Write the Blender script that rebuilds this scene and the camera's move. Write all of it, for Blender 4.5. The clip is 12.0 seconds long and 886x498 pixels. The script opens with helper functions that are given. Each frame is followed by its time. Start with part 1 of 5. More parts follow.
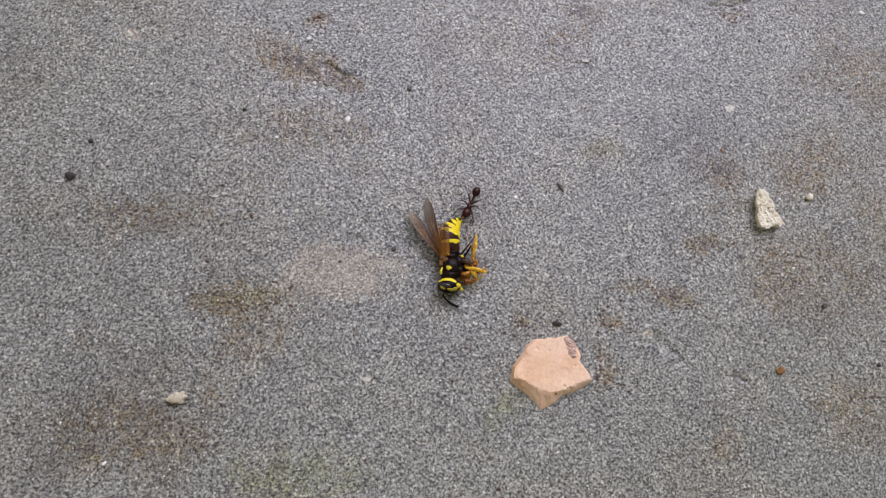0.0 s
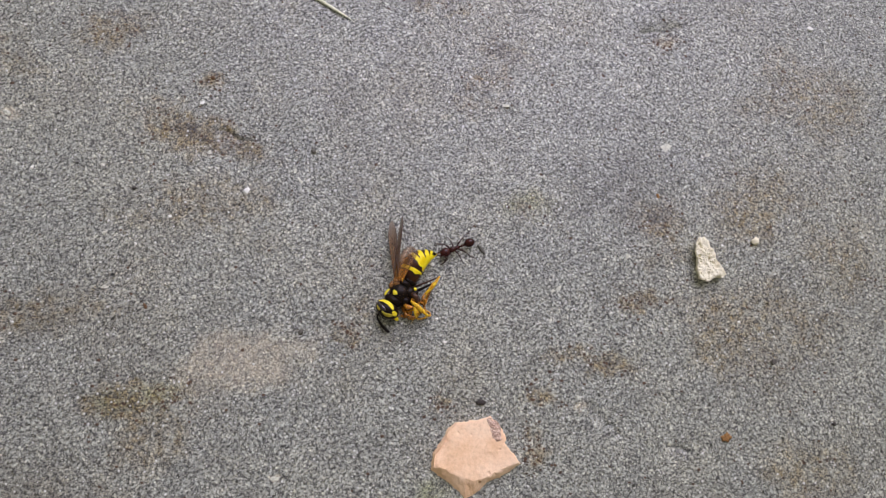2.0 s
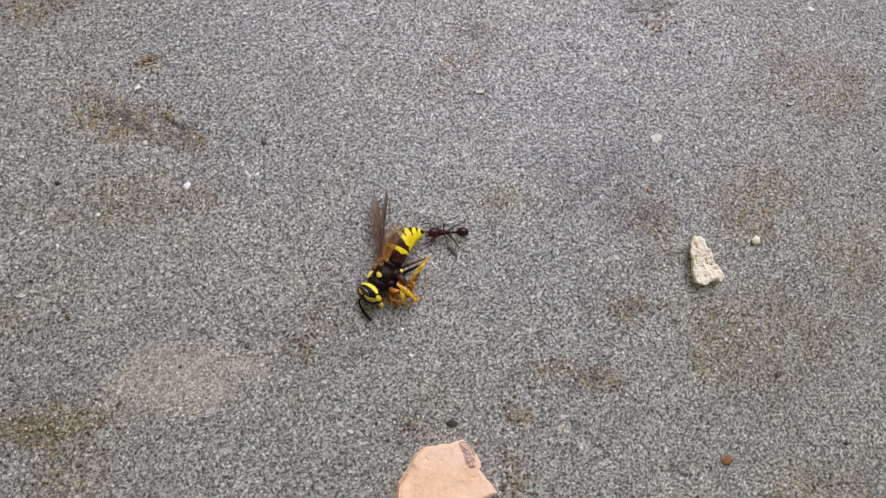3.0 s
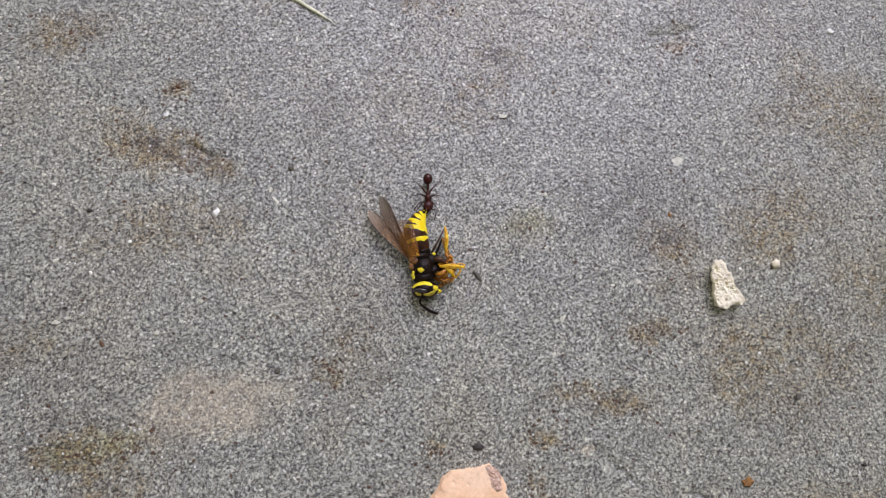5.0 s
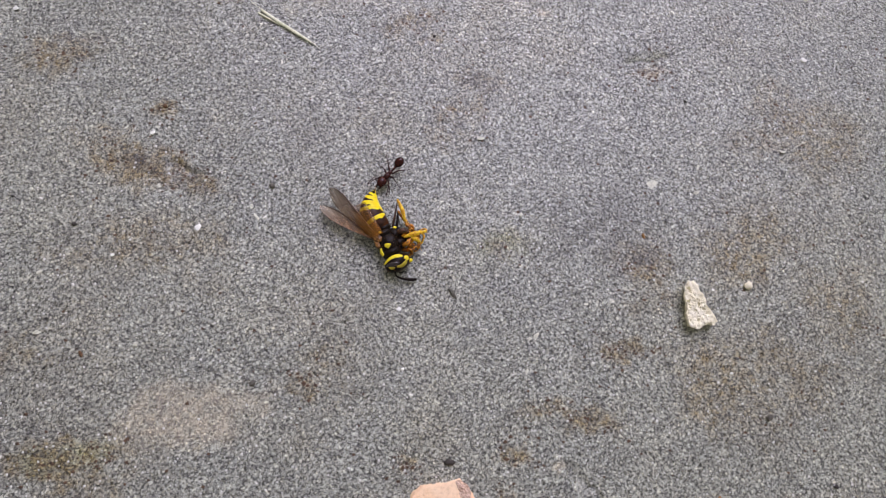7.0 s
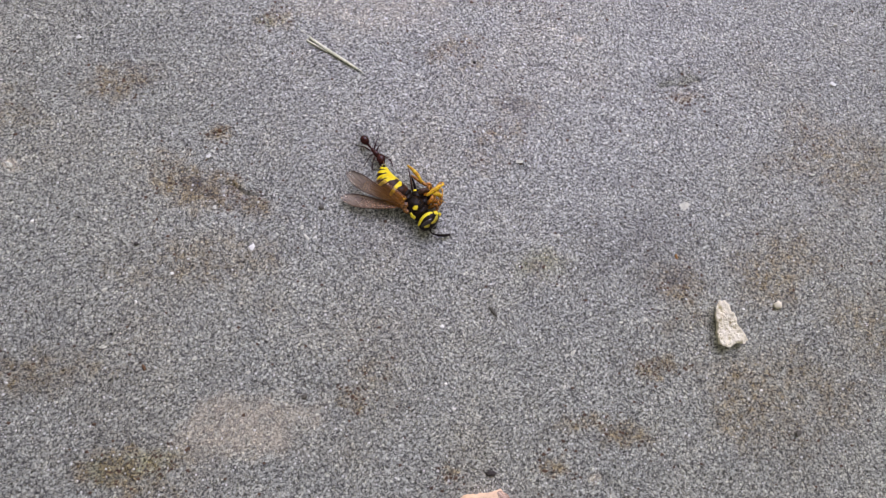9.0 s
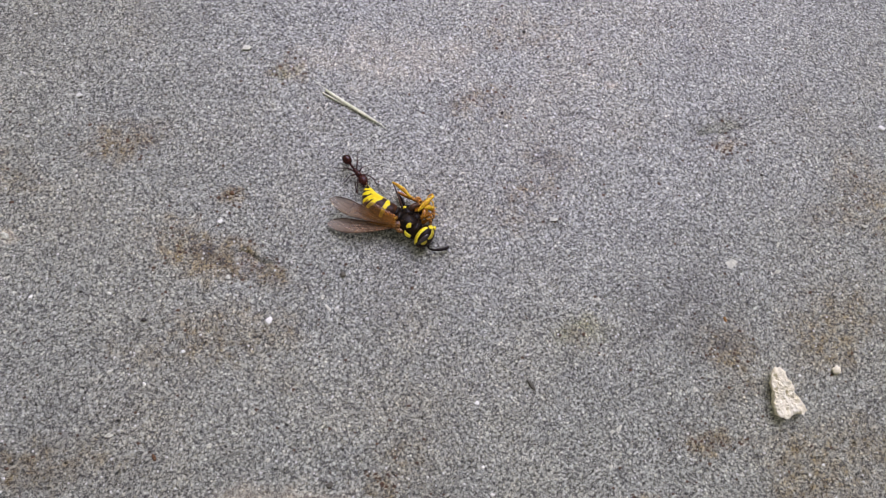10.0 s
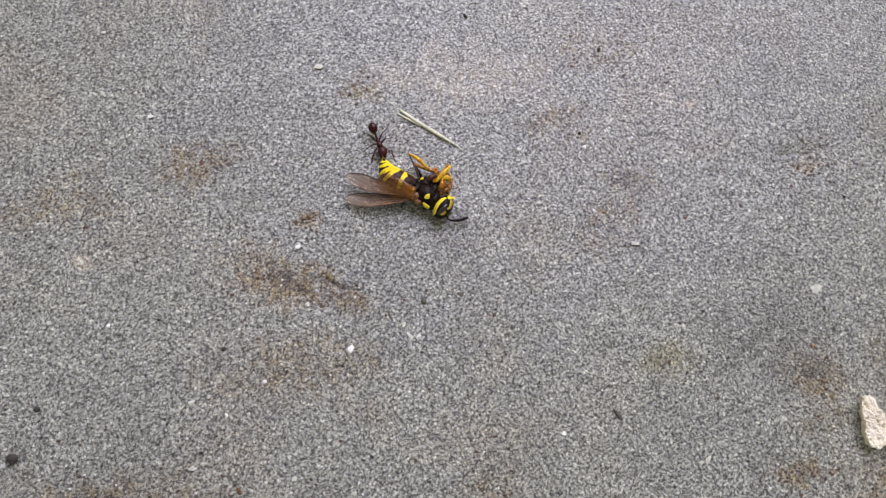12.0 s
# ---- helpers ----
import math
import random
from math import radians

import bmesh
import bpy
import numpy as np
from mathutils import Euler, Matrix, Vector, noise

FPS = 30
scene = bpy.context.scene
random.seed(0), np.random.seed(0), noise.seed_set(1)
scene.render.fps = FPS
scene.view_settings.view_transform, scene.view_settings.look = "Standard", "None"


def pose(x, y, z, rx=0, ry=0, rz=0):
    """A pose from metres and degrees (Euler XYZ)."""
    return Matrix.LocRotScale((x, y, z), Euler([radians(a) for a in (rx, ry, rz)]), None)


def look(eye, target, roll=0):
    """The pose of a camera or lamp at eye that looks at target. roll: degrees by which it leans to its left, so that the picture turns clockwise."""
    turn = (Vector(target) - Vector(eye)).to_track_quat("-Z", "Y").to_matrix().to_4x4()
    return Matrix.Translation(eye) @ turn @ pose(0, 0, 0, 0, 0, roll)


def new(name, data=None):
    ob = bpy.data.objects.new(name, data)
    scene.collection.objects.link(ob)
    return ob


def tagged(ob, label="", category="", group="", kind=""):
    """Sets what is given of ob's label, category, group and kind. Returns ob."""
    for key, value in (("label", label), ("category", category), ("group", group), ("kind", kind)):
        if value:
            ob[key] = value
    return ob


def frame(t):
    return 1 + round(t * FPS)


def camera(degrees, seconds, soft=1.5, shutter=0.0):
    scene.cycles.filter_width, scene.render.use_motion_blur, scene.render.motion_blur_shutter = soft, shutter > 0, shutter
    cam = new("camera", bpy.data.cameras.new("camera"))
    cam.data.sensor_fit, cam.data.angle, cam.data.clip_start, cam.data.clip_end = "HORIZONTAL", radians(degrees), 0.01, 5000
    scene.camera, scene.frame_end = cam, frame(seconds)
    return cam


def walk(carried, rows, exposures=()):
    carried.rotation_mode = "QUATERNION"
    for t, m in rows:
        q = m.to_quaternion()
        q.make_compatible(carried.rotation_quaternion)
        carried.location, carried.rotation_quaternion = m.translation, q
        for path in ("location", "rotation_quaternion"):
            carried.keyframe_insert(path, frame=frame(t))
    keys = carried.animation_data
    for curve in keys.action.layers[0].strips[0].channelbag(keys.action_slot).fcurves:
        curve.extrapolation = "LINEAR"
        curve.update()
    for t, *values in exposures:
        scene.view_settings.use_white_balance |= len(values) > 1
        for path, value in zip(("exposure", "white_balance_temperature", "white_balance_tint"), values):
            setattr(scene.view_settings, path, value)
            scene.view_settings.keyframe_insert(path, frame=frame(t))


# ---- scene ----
# Macro view of a stone slab: an ant drags a dead wasp across it. Lengths in millimetres where noted.
MM = 0.001

# ---- the camera and its walk ----
cam = camera(62.0, 12.0, soft=1.0)
PATH = [
    (0.0, 0.00000, -0.05514, 0.11825, 15.736, -6.567, 0.000),
    (0.3, 0.00143, -0.05179, 0.11647, 15.518, -6.653, -0.386),
    (0.5, 0.00343, -0.04728, 0.11805, 14.896, -5.968, -0.840),
    (0.8, 0.00754, -0.04605, 0.11820, 15.104, -5.652, -1.427),
    (1.0, 0.00871, -0.04610, 0.11752, 14.998, -5.608, -1.816),
    (1.3, 0.01029, -0.04391, 0.11665, 14.766, -5.472, -2.205),
    (1.5, 0.00778, -0.04280, 0.11665, 14.614, -5.739, -2.321),
    (1.8, 0.01375, -0.04037, 0.11680, 14.107, -5.119, -2.425),
    (2.0, 0.01686, -0.03737, 0.11513, 13.868, -4.847, -2.937),
    (2.2, 0.01895, -0.04038, 0.11199, 14.496, -4.537, -3.011),
    (2.5, 0.01964, -0.03546, 0.10991, 14.290, -5.249, -3.103),
    (2.8, 0.02040, -0.03636, 0.10437, 13.936, -6.108, -3.281),
    (3.0, 0.02042, -0.03530, 0.10254, 14.532, -6.047, -3.569),
    (3.2, 0.02197, -0.03529, 0.10129, 14.468, -5.793, -3.537),
    (4.8, 0.01784, -0.03326, 0.10359, 13.980, -5.773, -3.437),
    (5.0, 0.01718, -0.03060, 0.10502, 13.779, -5.831, -3.547),
    (5.2, 0.01792, -0.03098, 0.10500, 14.134, -5.543, -3.560),
    (5.5, 0.01651, -0.03037, 0.10522, 14.333, -5.669, -3.627),
    (5.8, 0.01618, -0.02975, 0.10645, 14.331, -5.370, -3.331),
    (6.0, 0.01424, -0.02976, 0.10760, 14.696, -5.188, -3.372),
    (6.3, 0.01480, -0.02863, 0.10955, 14.695, -5.100, -3.252),
    (6.5, 0.01487, -0.02790, 0.11097, 14.901, -5.107, -3.323),
    (6.8, 0.01418, -0.03254, 0.11045, 16.035, -5.378, -3.069),
    (7.0, 0.02143, -0.03346, 0.10694, 16.196, -5.515, -2.726),
    (7.2, 0.02008, -0.03155, 0.10721, 14.931, -5.675, -2.627),
    (8.8, 0.01906, -0.03098, 0.11033, 15.732, -4.106, -2.168),
    (9.0, 0.01695, -0.03097, 0.11265, 15.747, -4.433, -2.092),
    (9.2, 0.01360, -0.03061, 0.11448, 15.713, -4.499, -2.147),
    (9.5, 0.01570, -0.02428, 0.11433, 15.653, -3.761, -2.378),
    (9.8, 0.01620, -0.02221, 0.10952, 16.871, -3.744, -3.136),
    (10.0, 0.01275, -0.02094, 0.10629, 17.025, -4.379, -3.179),
    (10.3, 0.01260, -0.01726, 0.10531, 17.005, -4.021, -3.421),
    (10.5, 0.01156, -0.01826, 0.10383, 17.166, -4.152, -3.091),
    (10.8, 0.00600, -0.01807, 0.10332, 17.268, -4.719, -2.822),
    (11.0, 0.00483, -0.01784, 0.10331, 17.380, -4.664, -2.692),
    (11.3, 0.00563, -0.01688, 0.10452, 17.452, -4.471, -2.760),
    (11.5, 0.00446, -0.01589, 0.10518, 17.420, -4.575, -2.755),
    (11.8, 0.00086, -0.01537, 0.10497, 17.161, -4.578, -3.149),
    (12.0, 0.00115, -0.01502, 0.10455, 16.487, -4.363, -3.202),
]
walk(cam, [(t, pose(*row)) for t, *row in PATH],
     exposures=[(0.0, -0.22, 7750, 10), (1.0, -0.22, 7770, 10), (2.5, -0.11, 7950, 8), (5.0, -0.06, 7850, 8), (7.0, -0.11, 7750, 11),
                (9.5, -0.10, 7500, 12), (10.0, -0.08, 7610, 11), (11.0, 0.00, 7800, 10), (12.0, 0.00, 7800, 10)])


# ---- sky, sun direction, sky lamp, exposure ----
SUN_ELEVATION, SUN_AZIMUTH = 50.0, 20.0      # degrees; azimuth counted from +y towards +x
world = bpy.data.worlds.new("overcast_sky")
scene.world = world
world.use_nodes = True
sky = world.node_tree.nodes.new("ShaderNodeTexSky")
sky.sky_type = "NISHITA"
sky.sun_disc = False
sky.sun_elevation = radians(SUN_ELEVATION)
sky.sun_rotation = radians(SUN_AZIMUTH)
sky.dust_density, sky.air_density, sky.ozone_density = 4.0, 1.0, 0.6
background = world.node_tree.nodes["Background"]
background.inputs["Strength"].default_value = 0.120
cloud = world.node_tree.nodes.new("ShaderNodeHueSaturation")      # thin cloud takes most of the blue out of the sky
cloud.inputs["Saturation"].default_value = 0.15
world.node_tree.links.new(sky.outputs["Color"], cloud.inputs["Color"])
world.node_tree.links.new(cloud.outputs["Color"], background.inputs["Color"])

# wide blue lamp added for an unseen patch of sky; tints the slab's sheen
sky_lamp_data = bpy.data.lights.new("sky_lamp", "SUN")
sky_lamp_data.energy, sky_lamp_data.angle, sky_lamp_data.color = 1.36, radians(48.0), (0.81, 0.90, 2.02)
sky_lamp = new("sky_lamp", sky_lamp_data)
sky_lamp.matrix_basis = look((math.sin(radians(SUN_AZIMUTH)) * math.cos(radians(SUN_ELEVATION)),
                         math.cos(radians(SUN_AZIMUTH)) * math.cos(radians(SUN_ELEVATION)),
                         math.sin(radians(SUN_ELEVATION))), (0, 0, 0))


# ---- materials ----
def material(name):
    m = bpy.data.materials.new(name)
    m.use_nodes = True
    nt = m.node_tree
    return m, nt, nt.nodes["Principled BSDF"]


def node(nt, kind, links=(), operation="", layer="", **values):
    """A node with its inputs set or linked; operation and layer where the node has them."""
    n = nt.nodes.new(kind)
    if operation:
        n.operation = operation
    if layer and kind == "ShaderNodeVertexColor":
        n.layer_name = layer
    if layer and kind == "ShaderNodeUVMap":
        n.uv_map = layer
    for key, value in values.items():
        n.inputs[key].default_value = value
    for socket, out in links:
        nt.links.new(out, n.inputs[socket])
    return n


def ramp(nt, fac, stops):
    r = node(nt, "ShaderNodeValToRGB", [("Fac", fac)])
    e = r.color_ramp.elements
    while len(e) < len(stops):
        e.new(0.5)
    for el, (pos, col) in zip(e, stops):
        el.position, el.color = pos, (*col, 1.0)
    return r.outputs["Color"]


def mix(nt, blend, fac, a, b):
    n = node(nt, "ShaderNodeMix")
    n.data_type, n.blend_type = "RGBA", blend
    for socket, value in ((n.inputs[0], fac), (n.inputs[6], a), (n.inputs[7], b)):
        if isinstance(value, (int, float)):
            socket.default_value = value
        elif isinstance(value, tuple):
            socket.default_value = (*value, 1.0)
        else:
            nt.links.new(value, socket)
    return n.outputs[2]


def surface(name, base, second, scale, rough=0.5, rough_span=0.15, bump=0.02, fine=4.0, specular=0.5, coat=0.0, light=0.0):
    """Two colours mottled at two scales, with fine relief. scale: marks per millimetre."""
    m, nt, bsdf = material(name)
    co = node(nt, "ShaderNodeTexCoord").outputs["Object"]
    big = node(nt, "ShaderNodeTexNoise", [("Vector", co)], Scale=scale * 1000, Detail=4.0)
    small = node(nt, "ShaderNodeTexNoise", [("Vector", co)], Scale=scale * fine * 1000, Detail=3.0)
    both = node(nt, "ShaderNodeMath", [(0, big.outputs["Fac"]), (1, small.outputs["Fac"])], operation="ADD")
    half = node(nt, "ShaderNodeMath", [(0, both.outputs[0])], operation="MULTIPLY")
    half.inputs[1].default_value = 0.5
    nt.links.new(ramp(nt, half.outputs[0], [(0.38, base), (0.62, second)]), bsdf.inputs["Base Color"])
    r = node(nt, "ShaderNodeMapRange", [("Value", small.outputs["Fac"])])
    r.inputs["To Min"].default_value, r.inputs["To Max"].default_value = rough - rough_span, rough + rough_span
    nt.links.new(r.outputs[0], bsdf.inputs["Roughness"])
    bsdf.inputs["Specular IOR Level"].default_value = specular
    bsdf.inputs["Coat Weight"].default_value = coat
    bsdf.inputs["Coat Roughness"].default_value = 0.05
    if light:
        bsdf.inputs["Subsurface Weight"].default_value = light
        bsdf.inputs["Subsurface Radius"].default_value = (0.0006, 0.0003, 0.0001)
    b = node(nt, "ShaderNodeBump", [("Height", half.outputs[0])], Strength=0.6)
    b.inputs["Distance"].default_value = bump * MM
    nt.links.new(b.outputs["Normal"], bsdf.inputs["Normal"])
    return m


GRAIN = 3450.0                              # grains per metre
STONE_TONE = (0.925, 0.99, 0.84)


def slab_material():
    """Fine sandstone: packed pale grains with dark joints and pores, and the stains and one patch of shade that the
    mesh carries.
    """
    m, nt, bsdf = material("weathered_sandstone")
    co = node(nt, "ShaderNodeTexCoord").outputs["Object"]
    wob = node(nt, "ShaderNodeTexNoise", [("Vector", co)], Scale=5200.0, Detail=4.0, Roughness=0.6)
    warp = node(nt, "ShaderNodeVectorMath", [(0, wob.outputs["Color"])], operation="SCALE")
    warp.inputs["Scale"].default_value = 0.00055
    moved = node(nt, "ShaderNodeVectorMath", [(0, co), (1, warp.outputs[0])], operation="ADD").outputs[0]
    grains = node(nt, "ShaderNodeTexVoronoi", [("Vector", moved)], Scale=GRAIN)
    sep = node(nt, "ShaderNodeSeparateColor", [("Color", grains.outputs["Color"])])
    col = ramp(nt, sep.outputs[0], [(0.0, (0.060, 0.059, 0.058)), (0.12, (0.190, 0.187, 0.183)), (0.36, (0.330, 0.325, 0.318)),
                                    (0.70, (0.420, 0.414, 0.405)), (0.90, (0.540, 0.532, 0.520)), (1.0, (0.74, 0.73, 0.71))])
    col = mix(nt, "MULTIPLY", 1.0, col, ramp(nt, sep.outputs[1], [(0.0, (1.03, 1.0, 0.95)), (0.5, (1.0, 1.0, 1.0)), (1.0, (0.98, 1.0, 1.03))]))
    # finer grains between and on the large ones
    small = node(nt, "ShaderNodeTexVoronoi", [("Vector", moved)], Scale=GRAIN * 2.3)
    ssep = node(nt, "ShaderNodeSeparateColor", [("Color", small.outputs["Color"])])
    col = mix(nt, "MULTIPLY", 1.0, col, ramp(nt, ssep.outputs[0], [(0.0, (0.72, 0.72, 0.72)), (0.25, (0.92, 0.92, 0.92)), (0.6, (1.02, 1.02, 1.02)), (1.0, (1.16, 1.155, 1.15))]))
    # clusters of lighter and darker grains
    cluster = node(nt, "ShaderNodeTexNoise", [("Vector", co)], Scale=1500.0, Detail=3.0, Roughness=0.75)
    col = mix(nt, "MULTIPLY", 1.0, col, ramp(nt, cluster.outputs["Fac"], [(0.30, (0.60, 0.60, 0.60)), (0.45, (0.93, 0.93, 0.93)), (0.58, (1.08, 1.08, 1.08)), (0.72, (1.42, 1.41, 1.40))]))
    # dark joints, wider where the binder has weathered out
    joint = node(nt, "ShaderNodeTexVoronoi", [("Vector", moved)], Scale=GRAIN)
    joint.feature = "DISTANCE_TO_EDGE"
    open_up = node(nt, "ShaderNodeTexNoise", [("Vector", co)], Scale=2300.0, Detail=3.0, Roughness=0.6)
    gap_width = node(nt, "ShaderNodeMapRange", [("Value", open_up.outputs["Fac"])])
    gap_width.inputs["From Min"].default_value, gap_width.inputs["From Max"].default_value = 0.42, 0.66
    gap_width.inputs["To Min"].default_value, gap_width.inputs["To Max"].default_value = 0.03, 0.36
    gap = node(nt, "ShaderNodeMath", [(0, joint.outputs["Distance"]), (1, gap_width.outputs[0])], operation="DIVIDE")
    gap.use_clamp = True
    opened = node(nt, "ShaderNodeMapRange", [("Value", open_up.outputs["Fac"])])
    opened.inputs["From Min"].default_value, opened.inputs["From Max"].default_value = 0.43, 0.53
    col = mix(nt, "MULTIPLY", opened.outputs[0], col, ramp(nt, gap.outputs[0], [(0.30, (0.24, 0.235, 0.23)), (0.85, (1.0, 1.0, 1.0))]))
    col = mix(nt, "MULTIPLY", 1.0, col, STONE_TONE)
    # stains carried by the mesh: r brown, g dark (one broad patch is painted shade), b pale, alpha green
    tint = node(nt, "ShaderNodeVertexColor", layer="stain")
    ts = node(nt, "ShaderNodeSeparateColor", [("Color", tint.outputs["Color"])])
    # pores and dirt dots, more of them where the stone is soiled; pale flecks, brightened to paint in glints
    pores = node(nt, "ShaderNodeTexVoronoi", [("Vector", moved)], Scale=1250.0)
    psep = node(nt, "ShaderNodeSeparateColor", [("Color", pores.outputs["Color"])])
    often = node(nt, "ShaderNodeMath", [(0, ts.outputs[0])], operation="MULTIPLY_ADD")
    often.inputs[1].default_value, often.inputs[2].default_value = 0.55, 0.10
    size = node(nt, "ShaderNodeMapRange", [("Value", psep.outputs[2])])
    size.inputs["To Min"].default_value, size.inputs["To Max"].default_value = 0.08, 0.24
    for channel, tone in ((0, (0.36, 0.29, 0.22)), (1, (2.1, 2.07, 2.0))):
        rare = node(nt, "ShaderNodeMath", [(0, psep.outputs[channel])], operation="LESS_THAN")
        rare.inputs[1].default_value = 0.12
        if channel == 0:
            nt.links.new(often.outputs[0], rare.inputs[1])
        near = node(nt, "ShaderNodeMath", [(0, size.outputs[0]), (1, pores.outputs["Distance"])], operation="SUBTRACT")
        steep = node(nt, "ShaderNodeMath", [(0, near.outputs[0])], operation="MULTIPLY")
        steep.inputs[1].default_value = 12.0
        steep.use_clamp = True
        both = node(nt, "ShaderNodeMath", [(0, rare.outputs[0]), (1, steep.outputs[0])], operation="MULTIPLY")
        col = mix(nt, "MULTIPLY", both.outputs[0], col, tone)
    # broad mottling
    broad = node(nt, "ShaderNodeTexNoise", [("Vector", co)], Scale=42.0, Detail=5.0, Roughness=0.6)
    col = mix(nt, "MULTIPLY", 1.0, col, ramp(nt, broad.outputs["Fac"], [(0.34, (0.95, 0.95, 0.96)), (0.5, (1.0, 1.0, 1.0)), (0.66, (1.05, 1.03, 0.99))]))
    patch = node(nt, "ShaderNodeTexNoise", [("Vector", co)], Scale=190.0, Detail=5.0, Roughness=0.6)
    col = mix(nt, "MULTIPLY", 1.0, col, ramp(nt, patch.outputs["Fac"], [(0.3, (0.86, 0.86, 0.86)), (0.7, (1.12, 1.11, 1.10))]))
    # a thin brown film, thicker in small clots
    clot = node(nt, "ShaderNodeTexNoise", [("Vector", co)], Scale=700.0, Detail=6.0, Roughness=0.7)
    lumps = node(nt, "ShaderNodeMapRange", [("Value", clot.outputs["Fac"])])
    lumps.inputs["From Min"].default_value, lumps.inputs["From Max"].default_value = 0.38, 0.62
    lumps.inputs["To Min"].default_value, lumps.inputs["To Max"].default_value = 0.35, 1.25
    soiled = node(nt, "ShaderNodeMath", [(0, ts.outputs[0]), (1, lumps.outputs[0])], operation="MULTIPLY")
    soiled.use_clamp = True
    col = mix(nt, "MULTIPLY", soiled.outputs[0], col, (0.76, 0.58, 0.34))
    col = mix(nt, "MULTIPLY", ts.outputs[1], col, (0.42, 0.40, 0.39))
    col = mix(nt, "MULTIPLY", ts.outputs[2], col, (1.40, 1.27, 1.06))
    col = mix(nt, "MIX", mix(nt, "MULTIPLY", 1.0, ts.outputs[2], (0.35, 0.35, 0.35)), col, (0.47, 0.41, 0.33))
    col = mix(nt, "MULTIPLY", tint.outputs["Alpha"], col, (0.84, 0.87, 0.52))
    nt.links.new(col, bsdf.inputs["Base Color"])
    r = node(nt, "ShaderNodeMapRange", [("Value", sep.outputs[1])])
    r.inputs["To Min"].default_value, r.inputs["To Max"].default_value = 0.26, 0.44
    nt.links.new(r.outputs[0], bsdf.inputs["Roughness"])
    gloss = node(nt, "ShaderNodeMapRange", [("Value", gap.outputs[0])])
    gloss.inputs["To Min"].default_value, gloss.inputs["To Max"].default_value = 0.15, 1.0
    nt.links.new(gloss.outputs[0], bsdf.inputs["Specular IOR Level"])
    dome = node(nt, "ShaderNodeMath", [(0, gap.outputs[0])], operation="MULTIPLY")
    dome.inputs[1].default_value = 0.8
    h = node(nt, "ShaderNodeMath", [(0, sep.outputs[2]), (1, dome.outputs[0])], operation="ADD")
    b = node(nt, "ShaderNodeBump", [("Height", h.outputs[0])], Strength=0.6)
    b.inputs["Distance"].default_value = 0.00005
    nt.links.new(b.outputs["Normal"], bsdf.inputs["Normal"])
    return m


def terracotta_material():
    """Pale fired clay: pink and ochre clouds, a few dark pits and pale grog flecks."""
    m, nt, bsdf = material("pale_terracotta")
    co = node(nt, "ShaderNodeTexCoord").outputs["Object"]
    cloudy = node(nt, "ShaderNodeTexNoise", [("Vector", co)], Scale=230.0, Detail=6.0, Roughness=0.6)
    col = ramp(nt, cloudy.outputs["Fac"], [(0.34, (0.85, 0.56, 0.33)), (0.5, (0.91, 0.64, 0.41)), (0.66, (0.93, 0.69, 0.47))])
    fine = node(nt, "ShaderNodeTexNoise", [("Vector", co)], Scale=2600.0, Detail=5.0, Roughness=0.7)
    col = mix(nt, "MULTIPLY", 1.0, col, ramp(nt, fine.outputs["Fac"], [(0.32, (0.88, 0.86, 0.83)), (0.5, (1.0, 1.0, 1.0)), (0.7, (1.05, 1.05, 1.06))]))
    spots = node(nt, "ShaderNodeTexVoronoi", [("Vector", co)], Scale=620.0)
    ssep = node(nt, "ShaderNodeSeparateColor", [("Color", spots.outputs["Color"])])
    for channel, chance, reach, tone in ((0, 0.16, 0.10, (0.42, 0.30, 0.24)), (1, 0.10, 0.14, (1.12, 1.25, 1.45))):
        rare = node(nt, "ShaderNodeMath", [(0, ssep.outputs[channel])], operation="LESS_THAN")
        rare.inputs[1].default_value = chance
        near = node(nt, "ShaderNodeMapRange", [("Value", spots.outputs["Distance"])])
        near.inputs["From Min"].default_value, near.inputs["From Max"].default_value = reach, reach + 0.10
        near.inputs["To Min"].default_value, near.inputs["To Max"].default_value = 1.0, 0.0
        both = node(nt, "ShaderNodeMath", [(0, rare.outputs[0]), (1, near.outputs[0])], operation="MULTIPLY")
        col = mix(nt, "MULTIPLY", both.outputs[0], col, tone)
    nt.links.new(col, bsdf.inputs["Base Color"])
    bsdf.inputs["Roughness"].default_value = 0.88
    bsdf.inputs["Specular IOR Level"].default_value = 0.25
    b = node(nt, "ShaderNodeBump", [("Height", fine.outputs["Fac"])], Strength=0.6)
    b.inputs["Distance"].default_value = 0.00009
    nt.links.new(b.outputs["Normal"], bsdf.inputs["Normal"])
    return m


